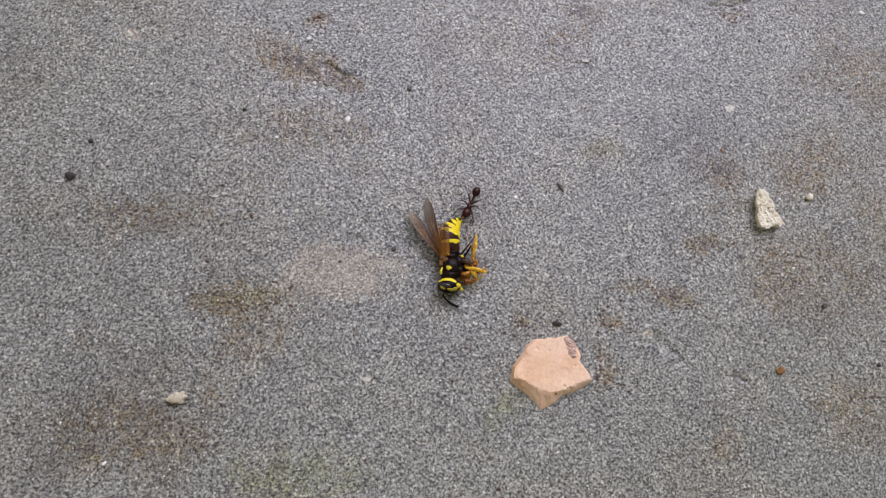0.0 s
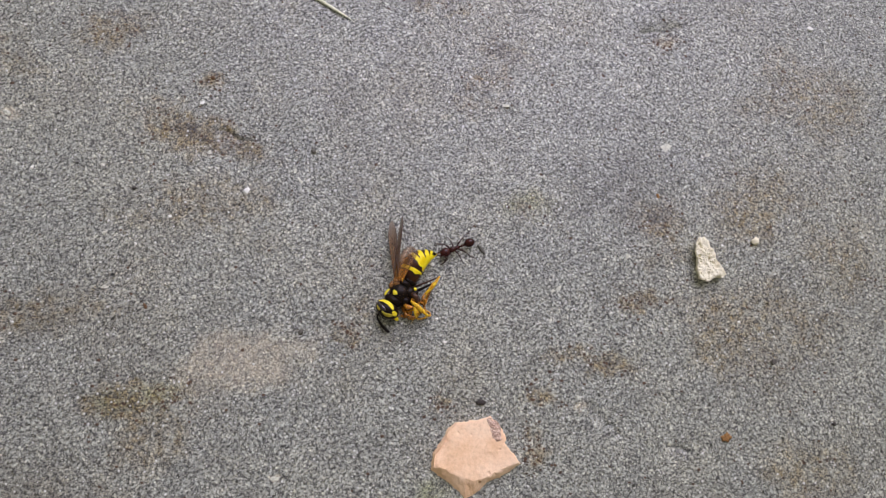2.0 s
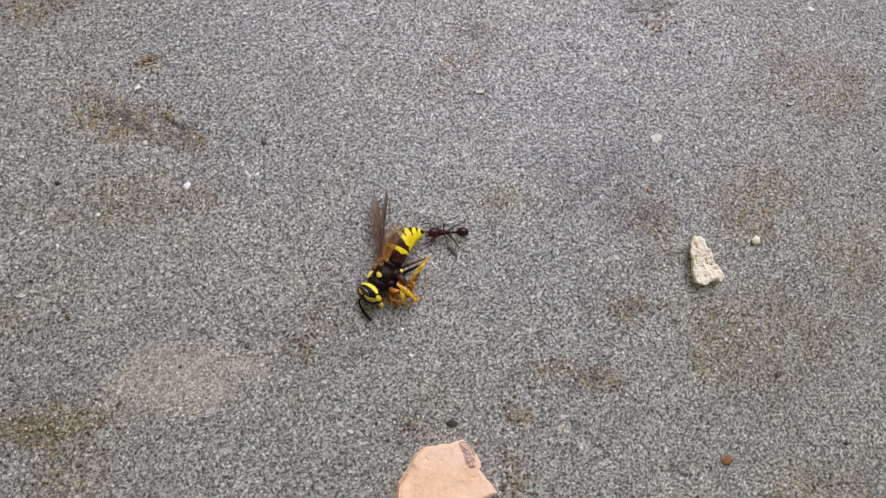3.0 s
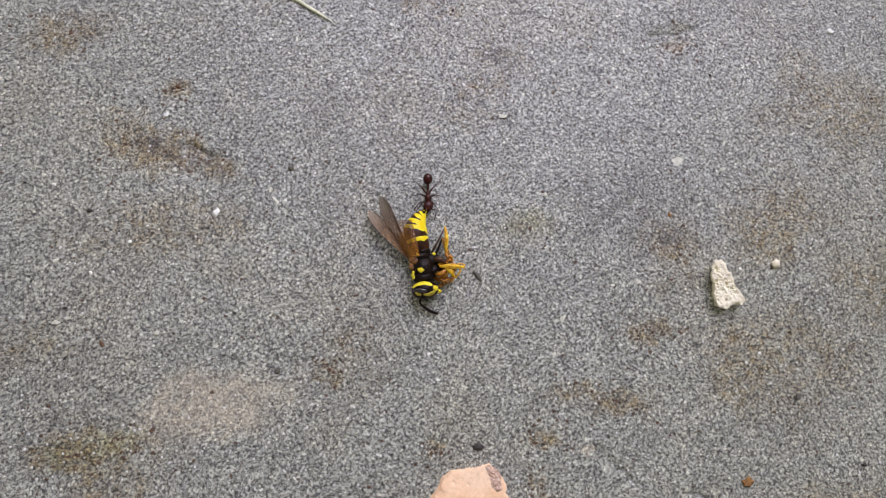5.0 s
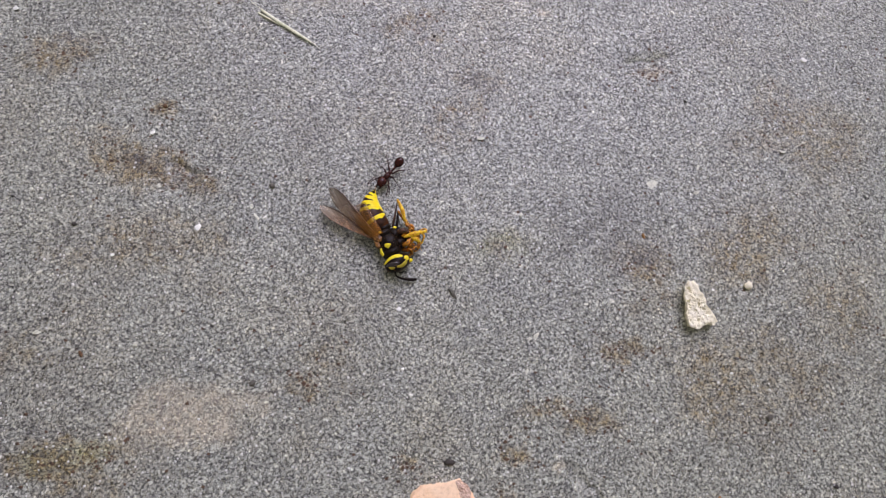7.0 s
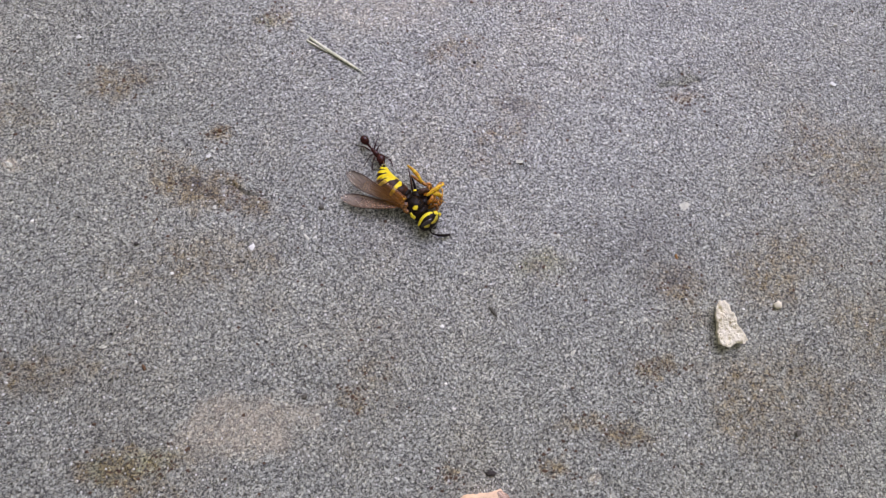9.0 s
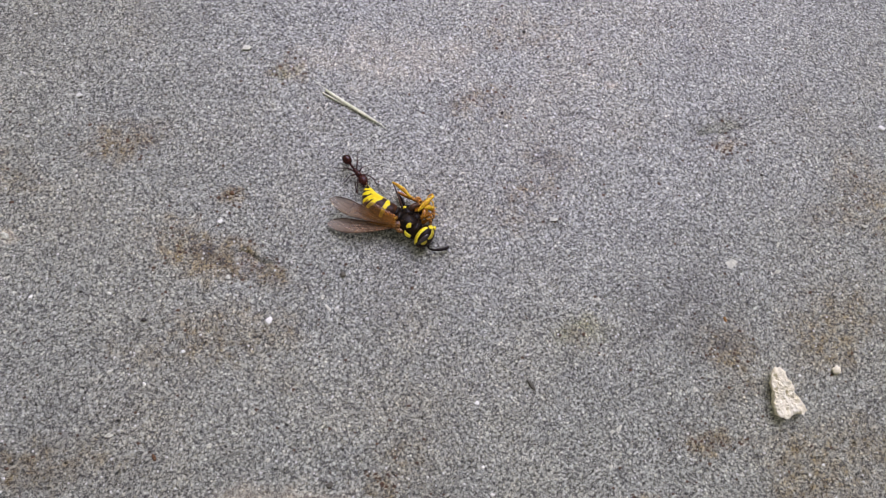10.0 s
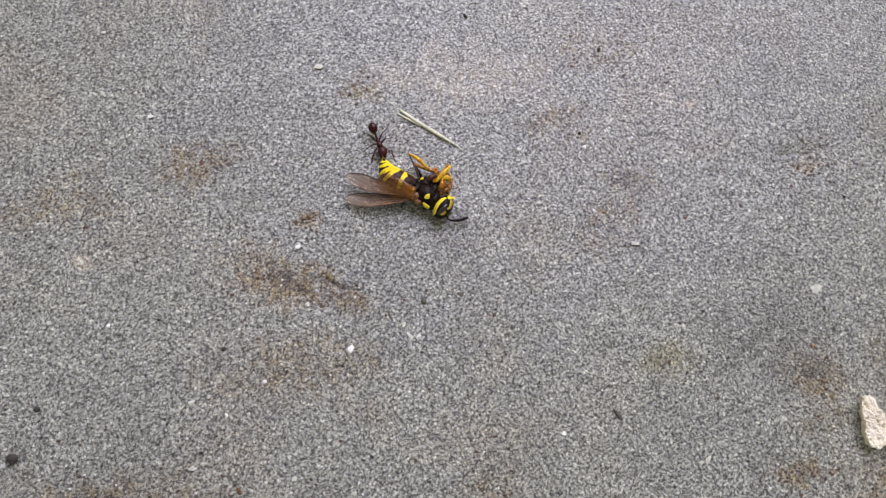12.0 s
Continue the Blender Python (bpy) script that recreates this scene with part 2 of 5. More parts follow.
def tergite_material():
    """Black shell with a yellow hind band; UV x: round the body from the back, UV y: along the segment (band edge at 0.5)."""
    m, nt, bsdf = material("banded_chitin")
    uv = node(nt, "ShaderNodeUVMap", layer="shell")
    sep = node(nt, "ShaderNodeSeparateXYZ", [("Vector", uv.outputs["UV"])])
    co = node(nt, "ShaderNodeTexCoord").outputs["Object"]
    rag = node(nt, "ShaderNodeTexNoise", [("Vector", co)], Scale=1900.0, Detail=3.0)
    edge = node(nt, "ShaderNodeMath", [(0, rag.outputs["Fac"]), (2, sep.outputs[1])], operation="MULTIPLY_ADD")
    edge.inputs[1].default_value = 0.12
    yellow = node(nt, "ShaderNodeTexNoise", [("Vector", co)], Scale=1500.0, Detail=3.0)
    brown = node(nt, "ShaderNodeTexNoise", [("Vector", co)], Scale=420.0, Detail=2.0)
    ycol = ramp(nt, yellow.outputs["Fac"], [(0.3, (0.82, 0.60, 0.012)), (0.7, (0.93, 0.80, 0.04))])
    col = mix(nt, "MIX", ramp(nt, edge.outputs[0], [(0.54, (0, 0, 0)), (0.575, (1, 1, 1))]), ramp(nt, brown.outputs["Fac"], [(0.42, (0.010, 0.005, 0.004)), (0.66, (0.060, 0.019, 0.006))]), ycol)
    nt.links.new(col, bsdf.inputs["Base Color"])
    bsdf.inputs["Roughness"].default_value = 0.34
    bsdf.inputs["Specular IOR Level"].default_value = 0.18
    b = node(nt, "ShaderNodeBump", [("Height", rag.outputs["Fac"])], Strength=0.5)
    b.inputs["Distance"].default_value = 0.00002
    nt.links.new(b.outputs["Normal"], bsdf.inputs["Normal"])
    return m


def wing_material(name, tones, cover, reach):
    """Membrane: tones and cover from the hinge to the tip, reach metres away, with fine lengthwise folds."""
    m, nt, bsdf = material(name)
    co = node(nt, "ShaderNodeTexCoord").outputs["Object"]
    far = node(nt, "ShaderNodeVectorMath", [(0, co)], operation="LENGTH")
    s = node(nt, "ShaderNodeMath", [(0, far.outputs["Value"])], operation="DIVIDE")
    s.inputs[1].default_value = reach
    streak = node(nt, "ShaderNodeMapping", [("Vector", co)])
    streak.inputs["Rotation"].default_value = (0, 0, radians(-24))
    streak.inputs["Scale"].default_value = (2600.0, 240.0, 1000.0)
    n = node(nt, "ShaderNodeTexNoise", [("Vector", streak.outputs[0])], Scale=1.0, Detail=5.0, Roughness=0.6)
    col = ramp(nt, s.outputs[0], tones)
    col = mix(nt, "MULTIPLY", 1.0, col, ramp(nt, n.outputs["Fac"], [(0.32, (0.45, 0.42, 0.38)), (0.5, (1.0, 1.0, 1.0)), (0.7, (1.9, 1.85, 1.8))]))
    nt.links.new(col, bsdf.inputs["Base Color"])
    base = ramp(nt, s.outputs[0], [(p, (c, c, c)) for p, c in cover])
    fold = node(nt, "ShaderNodeMapRange", [("Value", n.outputs["Fac"])])
    fold.inputs["From Min"].default_value, fold.inputs["From Max"].default_value = 0.32, 0.68
    fold.inputs["To Min"].default_value, fold.inputs["To Max"].default_value = 1.28, 0.72
    a = node(nt, "ShaderNodeMath", [(0, base), (1, fold.outputs[0])], operation="MULTIPLY")
    a.use_clamp = True
    nt.links.new(a.outputs[0], bsdf.inputs["Alpha"])
    bsdf.inputs["Roughness"].default_value = 0.32
    b = node(nt, "ShaderNodeBump", [("Height", n.outputs["Fac"])], Strength=0.7)
    b.inputs["Distance"].default_value = 0.00006
    nt.links.new(b.outputs["Normal"], bsdf.inputs["Normal"])
    return m


SLAB = slab_material()
TERGITE = tergite_material()
MEMBRANE = wing_material("smoky_membrane", [(0.0, (0.42, 0.17, 0.022)), (0.30, (0.30, 0.145, 0.045)), (0.65, (0.26, 0.18, 0.115)), (1.0, (0.31, 0.265, 0.205))],
                         [(0.0, 0.48), (0.35, 0.40), (0.65, 0.62), (1.0, 0.52)], 0.0105)
AMBER_MEMBRANE = wing_material("amber_membrane", [(0.0, (0.42, 0.16, 0.016)), (0.6, (0.32, 0.125, 0.018)), (1.0, (0.22, 0.10, 0.03))], [(0.0, 0.66), (0.6, 0.48), (1.0, 0.30)], 0.0078)
VEIN = surface("wing_vein", (0.045, 0.02, 0.008), (0.10, 0.045, 0.018), 3.0, rough=0.4)
BLACK = surface("black_chitin", (0.004, 0.003, 0.0025), (0.016, 0.009, 0.006), 2.0, rough=0.36, bump=0.06, fine=5.0, specular=0.12)
YELLOW = surface("yellow_chitin", (0.82, 0.62, 0.012), (0.97, 0.87, 0.08), 1.5, rough=0.5, bump=0.05, specular=0.35)
DULL_YELLOW = surface("dull_yellow_chitin", (0.40, 0.31, 0.02), (0.70, 0.60, 0.08), 1.5, rough=0.5, bump=0.05, specular=0.3)
LEG_YELLOW = surface("leg_yellow_chitin", (0.46, 0.13, 0.005), (0.97, 0.72, 0.045), 1.3, rough=0.45, bump=0.08, specular=0.35)
ORANGE = surface("orange_chitin", (0.34, 0.085, 0.006), (0.94, 0.54, 0.03), 1.8, rough=0.42, bump=0.06, light=0.2)
AMBER = surface("amber_chitin", (0.075, 0.018, 0.004), (0.70, 0.29, 0.02), 1.8, rough=0.4, bump=0.06, light=0.25)
FEMUR = surface("dark_brown_chitin", (0.014, 0.006, 0.004), (0.075, 0.028, 0.010), 1.2, rough=0.4, bump=0.05, specular=0.35)
HINGE = surface("brown_wing_hinge", (0.07, 0.025, 0.006), (0.34, 0.15, 0.03), 1.5, rough=0.4)
EYE = surface("compound_eye", (0.012, 0.008, 0.008), (0.03, 0.02, 0.02), 6.0, rough=0.18, rough_span=0.05, bump=0.01, coat=0.5)
ANT_RED = surface("red_brown_chitin", (0.018, 0.004, 0.0032), (0.066, 0.013, 0.0095), 2.2, rough=0.25, bump=0.03, specular=0.25)
ANT_DARK = surface("dark_gaster_chitin", (0.015, 0.0026, 0.002), (0.050, 0.008, 0.0055), 3.0, rough=0.09, rough_span=0.02, bump=0.001, specular=0.2, coat=0.15)
ANT_LEG = surface("ant_leg_chitin", (0.020, 0.006, 0.005), (0.055, 0.014, 0.011), 3.0, rough=0.45, specular=0.3)
TERRACOTTA = terracotta_material()
SCAR = surface("chipped_brown_crust", (0.30, 0.17, 0.11), (0.80, 0.60, 0.47), 1.4, rough=0.9, bump=0.12, specular=0.2)
MORTAR = surface("cream_mortar", (0.75, 0.69, 0.48), (0.92, 0.89, 0.71), 1.1, rough=0.9, bump=0.22, fine=8.0, specular=0.2)
BEIGE = surface("beige_plaster", (0.50, 0.44, 0.29), (0.76, 0.70, 0.52), 0.9, rough=0.9, bump=0.10, specular=0.2)
CHALK = surface("white_chalk", (0.76, 0.77, 0.69), (0.89, 0.90, 0.82), 1.5, rough=0.8, bump=0.05)
FLAKE = surface("grey_white_flake", (0.48, 0.49, 0.39), (0.72, 0.73, 0.60), 1.5, rough=0.7, bump=0.05)
SPECK = surface("brown_dirt", (0.035, 0.022, 0.014), (0.13, 0.075, 0.04), 1.2, rough=0.85, bump=0.04)
SOIL = surface("dark_soil", (0.022, 0.019, 0.016), (0.065, 0.055, 0.045), 2.5, rough=0.8, bump=0.06)
RUST = surface("rust_brown_crumb", (0.055, 0.030, 0.014), (0.19, 0.095, 0.04), 3.2, rough=0.85, bump=0.06)
OCHRE = surface("ochre_crumb", (0.17, 0.080, 0.024), (0.40, 0.21, 0.07), 2.4, rough=0.85, bump=0.06)
MOSSY = surface("olive_crumb", (0.072, 0.068, 0.054), (0.16, 0.15, 0.118), 2.0, rough=0.85, bump=0.06)
STRAW = surface("pale_green_straw", (0.54, 0.57, 0.36), (0.82, 0.83, 0.64), 1.0, rough=0.55, bump=0.03)
# pale grain colour, lifted to put the stone's glints into it
QUARTZ = surface("quartz_grain", (0.48, 0.49, 0.45), (0.76, 0.77, 0.71), 1.0, rough=0.3, bump=0.01)


# ---- mesh helpers (millimetres) ----
def part(name, bm, mat, parent=None, label="", at=(0, 0, 0), smooth=True, crease=0):
    """Links a bmesh, built in millimetres, as one mesh object; at: its origin in the parent, in millimetres."""
    for v in bm.verts:
        v.co *= MM
    for f in bm.faces:
        f.smooth = smooth
    me = bpy.data.meshes.new(name)
    bm.to_mesh(me)
    bm.free()
    if crease:
        me.set_sharp_from_angle(angle=radians(crease))
    for one in mat if isinstance(mat, (list, tuple)) else (mat,):
        me.materials.append(one)
    ob = new(name, me)
    ob.parent = parent
    ob.location = Vector(at) * MM
    if label:
        tagged(ob, label)
    return ob


def tube(points, radii, sides=10, bm=None, flat=1.0, cap=True, lumpy=0.0):
    """A swept tube through the points with a radius at each; flat squeezes it in its second direction."""
    bm = bm or bmesh.new()
    pts = [Vector(p) for p in points]
    rings, n_old = [], None
    for i, p in enumerate(pts):
        d = (pts[min(i + 1, len(pts) - 1)] - pts[max(i - 1, 0)]).normalized()
        ref = n_old if n_old is not None else (Vector((0, 0, 1)) if abs(d.z) < 0.9 else Vector((1, 0, 0)))
        n = (ref - d * ref.dot(d)).normalized()
        n_old = n
        b = d.cross(n)
        r = radii[i] if isinstance(radii, (list, tuple)) else radii
        ring = []
        for k in range(sides):
            a = 2 * math.pi * k / sides
            q = p + b * (r * math.cos(a)) + n * (r * flat * math.sin(a))
            if lumpy:
                q += (q - p) * lumpy * noise.noise(q * 2.3)
            ring.append(bm.verts.new(q))
        rings.append(ring)
    for a, b in zip(rings, rings[1:]):
        for k in range(sides):
            bm.faces.new((a[k], a[(k + 1) % sides], b[(k + 1) % sides], b[k]))
    if cap:
        for ring, p in ((rings[0][::-1], pts[0]), (rings[-1], pts[-1])):
            bm.faces.new(ring)
    return bm


def smooth_path(points, steps=6):
    """Catmull-Rom through the points."""
    p = [Vector(q) for q in points]
    p = [2 * p[0] - p[1], *p, 2 * p[-1] - p[-2]]
    out = []
    for i in range(1, len(p) - 2):
        for s in range(steps):
            t = s / steps
            a, b, c, d = p[i - 1:i + 3]
            out.append(0.5 * (2 * b + (c - a) * t + (2 * a - 5 * b + 4 * c - d) * t * t + (3 * b - a - 3 * c + d) * t ** 3))
    return out + [p[-2]]


def spread(values, steps=6):
    """Radii for smooth_path."""
    out = []
    for a, b in zip(values, values[1:]):
        out += [a + (b - a) * s / steps for s in range(steps)]
    return out + [values[-1]]


def blob(centre, radii, bm=None, turn=(0, 0, 0), rough=0.0, scale=1.0, u=28, v=18, seed=0.0):
    """An ellipsoid with uneven skin."""
    bm = bm or bmesh.new()
    made = bmesh.ops.create_uvsphere(bm, u_segments=u, v_segments=v, radius=1.0)["verts"]
    m = Matrix.LocRotScale(centre, Euler([radians(a) for a in turn]), radii)
    for w in made:
        k = 1.0 + rough * noise.noise(w.co * scale + Vector((seed, seed * 2, 0)))
        w.co = m @ (w.co * k)
    return bm


def mark(ell, path, widths, lift=0.04, bm=None, across=6):
    """A raised ribbon laid from above on the ellipsoid ell = (centre, radii); path in plan, with a width at each point."""
    bm = bm or bmesh.new()
    c, r = ell

    def top(x, y):
        q = 1 - ((x - c[0]) / (r[0] + lift)) ** 2 - ((y - c[1]) / (r[1] + lift)) ** 2
        return c[2] + (r[2] + lift) * math.sqrt(max(q, 0.0))

    pts = smooth_path([(x, y, 0) for x, y in path], 5)
    ws = spread(widths, 5)
    rows = []
    for i, p in enumerate(pts):
        d = (pts[min(i + 1, len(pts) - 1)] - pts[max(i - 1, 0)]).normalized()
        side = Vector((-d.y, d.x, 0))
        row = []
        for k in range(across + 1):
            s = 2 * k / across - 1
            q = p + side * (s * ws[i] / 2)
            row.append(bm.verts.new((q.x, q.y, top(q.x, q.y) - lift * 1.6 * s ** 4)))
        rows.append(row)
    for a, b in zip(rows, rows[1:]):
        for k in range(across):
            bm.faces.new((a[k], a[k + 1], b[k + 1], b[k]))
    bmesh.ops.recalc_face_normals(bm, faces=bm.faces)
    return bm


# ---- the slab ----
def lattice(x, y, cell, seed):
    """Smooth value noise in -1..1 on arrays, cell in millimetres."""
    def pick(i, j):
        h = (i * 374761393 + j * 668265263 + seed * 974634777) & 0x7FFFFFFF
        h = ((h ^ (h >> 13)) * 1274126177) & 0x7FFFFFFF
        return ((h ^ (h >> 16)) & 0xFFFF) / 32767.5 - 1.0
    u, v = x / cell, y / cell
    i, j = np.floor(u).astype(np.int64), np.floor(v).astype(np.int64)
    a, b = u - i, v - j
    a, b = a * a * (3 - 2 * a), b * b * (3 - 2 * b)
    return ((pick(i, j) * (1 - a) + pick(i + 1, j) * a) * (1 - b) + (pick(i, j + 1) * (1 - a) + pick(i + 1, j + 1) * a) * b)


def scarp(x, y, ax, ay, bx, by, drop, reach):
    """A small broken edge along a line: the side to the right of it is lower close to the line."""
    dx, dy = bx - ax, by - ay
    n = math.hypot(dx, dy)
    along = ((x - ax) * dx + (y - ay) * dy) / n
    off = ((x - ax) * dy - (y - ay) * dx) / n + 0.55 * lattice(x, y, 2.2, 31) + 0.25 * lattice(x, y, 0.7, 32)
    ends = np.clip(np.minimum(along, n - along) / (0.14 * n), 0, 1)
    crack = -0.9 * drop * ends * np.exp(-(off / 0.22) ** 2)
    return crack - drop * ends * np.clip(off / 0.25, 0, 1) * np.exp(-np.clip(off, 0, None) / reach)


SCARPS = [(-8.0, 12.0, -2.4, 9.9, 0.40, 2.0), (49.4, -34.5, 55.2, -40.4, 0.36, 1.5), (61.0, -41.6, 65.4, -43.3, 0.34, 1.5),
          (73.6, 30.4, 65.4, 28.8, 0.60, 1.6), (-17.0, 33.1, -24.0, 32.3, 0.18, 2.0), (2.6, 31.5, 6.4, 30.6, 0.12, 1.0)]


def height(x, y):
    """The slab's surface in millimetres at plan places in millimetres."""
    x, y = np.asarray(x, float), np.asarray(y, float)
    inside = np.exp(-((np.clip(np.abs(x - 25) - 110, 0, None) + np.clip(np.abs(y) - 75, 0, None)) / 60) ** 2)
    z = 0.10 * lattice(x, y, 23.0, 1) + 0.06 * lattice(x, y, 7.0, 2) + 0.035 * lattice(x, y, 1.9, 3) + 0.022 * lattice(x, y, 0.75, 4)
    for s in SCARPS:
        z = z + scarp(x, y, *s)
    return z * inside


def rest(x, y):
    return float(height(np.array([x]), np.array([y]))[0])


STAINS_AND_SHADE = []


def stain(kind, x, y, rx, ry, turn, strength, seed=0):
    STAINS_AND_SHADE.append((kind, x, y, rx, ry, turn, strength, seed))


BROWN, DARK, PALE, GREEN = 0, 1, 2, 3
for spot in [(BROWN, -12.8, 11.8, 7, 3.6, -20, 0.95), (BROWN, -4.9, 9.4, 5.5, 2.2, -25, 0.85), (BROWN, -17, 15.4, 5, 2.5, 0, 0.4),
             (DARK, -11.5, 11.6, 4.0, 1.8, -30, 0.55), (DARK, -3.6, 8.8, 3.0, 0.9, -30, 0.4), (BROWN, -8.8, 20.7, 2.2, 1.5, 0, 0.7), (BROWN, -9.2, -2.1, 13, 5, -5, 0.45), (BROWN, -35.6, -17.4, 12, 4, 0, 0.5),
             (DARK, -35.6, -17.4, 10, 3, 0, 0.25), (BROWN, -20.2, -31.2, 6, 3.0, 5, 0.8), (GREEN, -18.8, -31.4, 6, 2.6, 5, 0.36), (BROWN, -14.6, -30.6, 3.5, 2.0, 0, 0.7)]:
    stain(*spot)
for spot in [(BROWN, -17.1, -37.2, 8, 5, 20, 0.5), (PALE, -1.6, -26.8, 9, 5, 0, 0.54), (PALE, 4, -24.6, 4, 2.5, 0, 0.45), (GREEN, -5.7, -56.9, 8, 4, 0, 0.36),
             (GREEN, -12.3, -59.3, 7, 4, 0, 0.45), (BROWN, -36, -50, 14, 10, 0, 0.5), (DARK, -36, -48, 16, 13, 0, 0.3),
             (DARK, 40.3, 25.8, 3.0, 2.4, 0, 0.35), (BROWN, 40.1, 25.2, 6, 4, 0, 0.3)]:
    stain(*spot)
for spot in [(BROWN, 36.5, 20.6, 5, 3.5, 0, 0.5), (BROWN, 33.7, 16, 5, 3, 0, 0.3), (BROWN, 59.1, -19, 5, 1.8, 0, 0.75), (DARK, 60.5, -19, 2, 1, 0, 0.4),
             (BROWN, 53.1, -29.3, 5, 1.9, 0, 0.7), (DARK, 54, -29.2, 1.5, 0.8, 0, 0.4), (BROWN, 42.8, -33.4, 3, 1.6, 0, 0.6), (BROWN, 47.2, -27.2, 4, 1.6, 0, 0.55),
             (DARK, 65.4, -4.9, 2.6, 1.6, 0, 0.6), (BROWN, 64.8, -5.6, 4.5, 3.5, -20, 0.6), (DARK, 63.5, -3.8, 5.0, 4.0, 0, 0.28)]:
    stain(*spot)
for spot in [(DARK, 58.9, 0.3, 7, 8, 0, 0.30), (DARK, 52, -3.5, 3.5, 1.0, 0, 0.4), (GREEN, 24.4, -47.2, 4.6, 2.6, 20, 0.5), (BROWN, 40.6, -42.5, 2.4, 1.8, 0, 0.6), (BROWN, 26.5, -34.0, 1.8, 1.2, 0, 0.6), (BROWN, 60, -53.5, 4, 2.5, 0, 0.5),
             (BROWN, -1.1, 41.8, 3.2, 2.0, 0, 0.65), (GREEN, -1.3, 41.6, 2.6, 1.5, 0, 0.35), (PALE, 18.5, 43.8, 14, 6, 0, 0.30), (BROWN, 30.6, 35.6, 6, 3, 0, 0.45),
             (BROWN, 69.9, 27.6, 3.4, 1.3, 5, 0.6), (PALE, 69.9, 27.4, 3, 1, 5, 0.25)]:
    stain(*spot)
for spot in [(BROWN, 87.9, 15.1, 6, 3, 0, 0.3), (BROWN, -25.1, 30, 6, 3.5, 0, 0.6), (BROWN, 38, 49, 8, 4, 0, 0.35), (GREEN, 42.8, -2.3, 4.4, 2.7, 0, 0.28), (BROWN, 43.2, -2.2, 4.0, 2.4, 0, 0.2),
             (BROWN, 82, -2, 12, 8, 10, 0.5), (BROWN, 78, -24, 14, 9, 0, 0.5), (BROWN, 97, 16, 12, 9, 0, 0.4), (BROWN, 96, -14, 10, 10, 0, 0.4), (BROWN, 66, -11, 5, 3, 0, 0.3), (BROWN, 12, -22.4, 3.5, 3, 0, 0.5), (BROWN, 84, -48, 9, 5, 0, 0.4)]:
    stain(*spot)
# the broad DARK spot at -38, -25 paints the dimmer left side as shade
for spot in [(PALE, -40.8, 15.3, 1.6, 0.9, -30, 0.85), (PALE, 52.3, 38.7, 1.6, 0.7, -20, 0.6), (BROWN, -44, 24, 8, 5, 0, 0.4), (DARK, -60, 5, 8, 8, 0, 0.25), (DARK, -38, -25, 22, 22, 0, 0.13),
             (PALE, 48.2, -35.2, 1.1, 0.8, 0, 0.6), (PALE, 1.4, -43.4, 0.9, 0.45, 10, 0.85), (BROWN, 15, -19, 4, 3, 0, 0.35), (BROWN, 40, -39.5, 1.6, 2.2, 0, 0.4)]:
    stain(*spot)


for ax, ay, bx, by, drop, reach in SCARPS:       # thin dark lines along the broken edges, stronger where the drop is bigger
    stain(DARK, (ax + bx) / 2, (ay + by) / 2, 0.46 * math.hypot(bx - ax, by - ay), 0.26, math.degrees(math.atan2(by - ay, bx - ax)), 1.6 * drop)


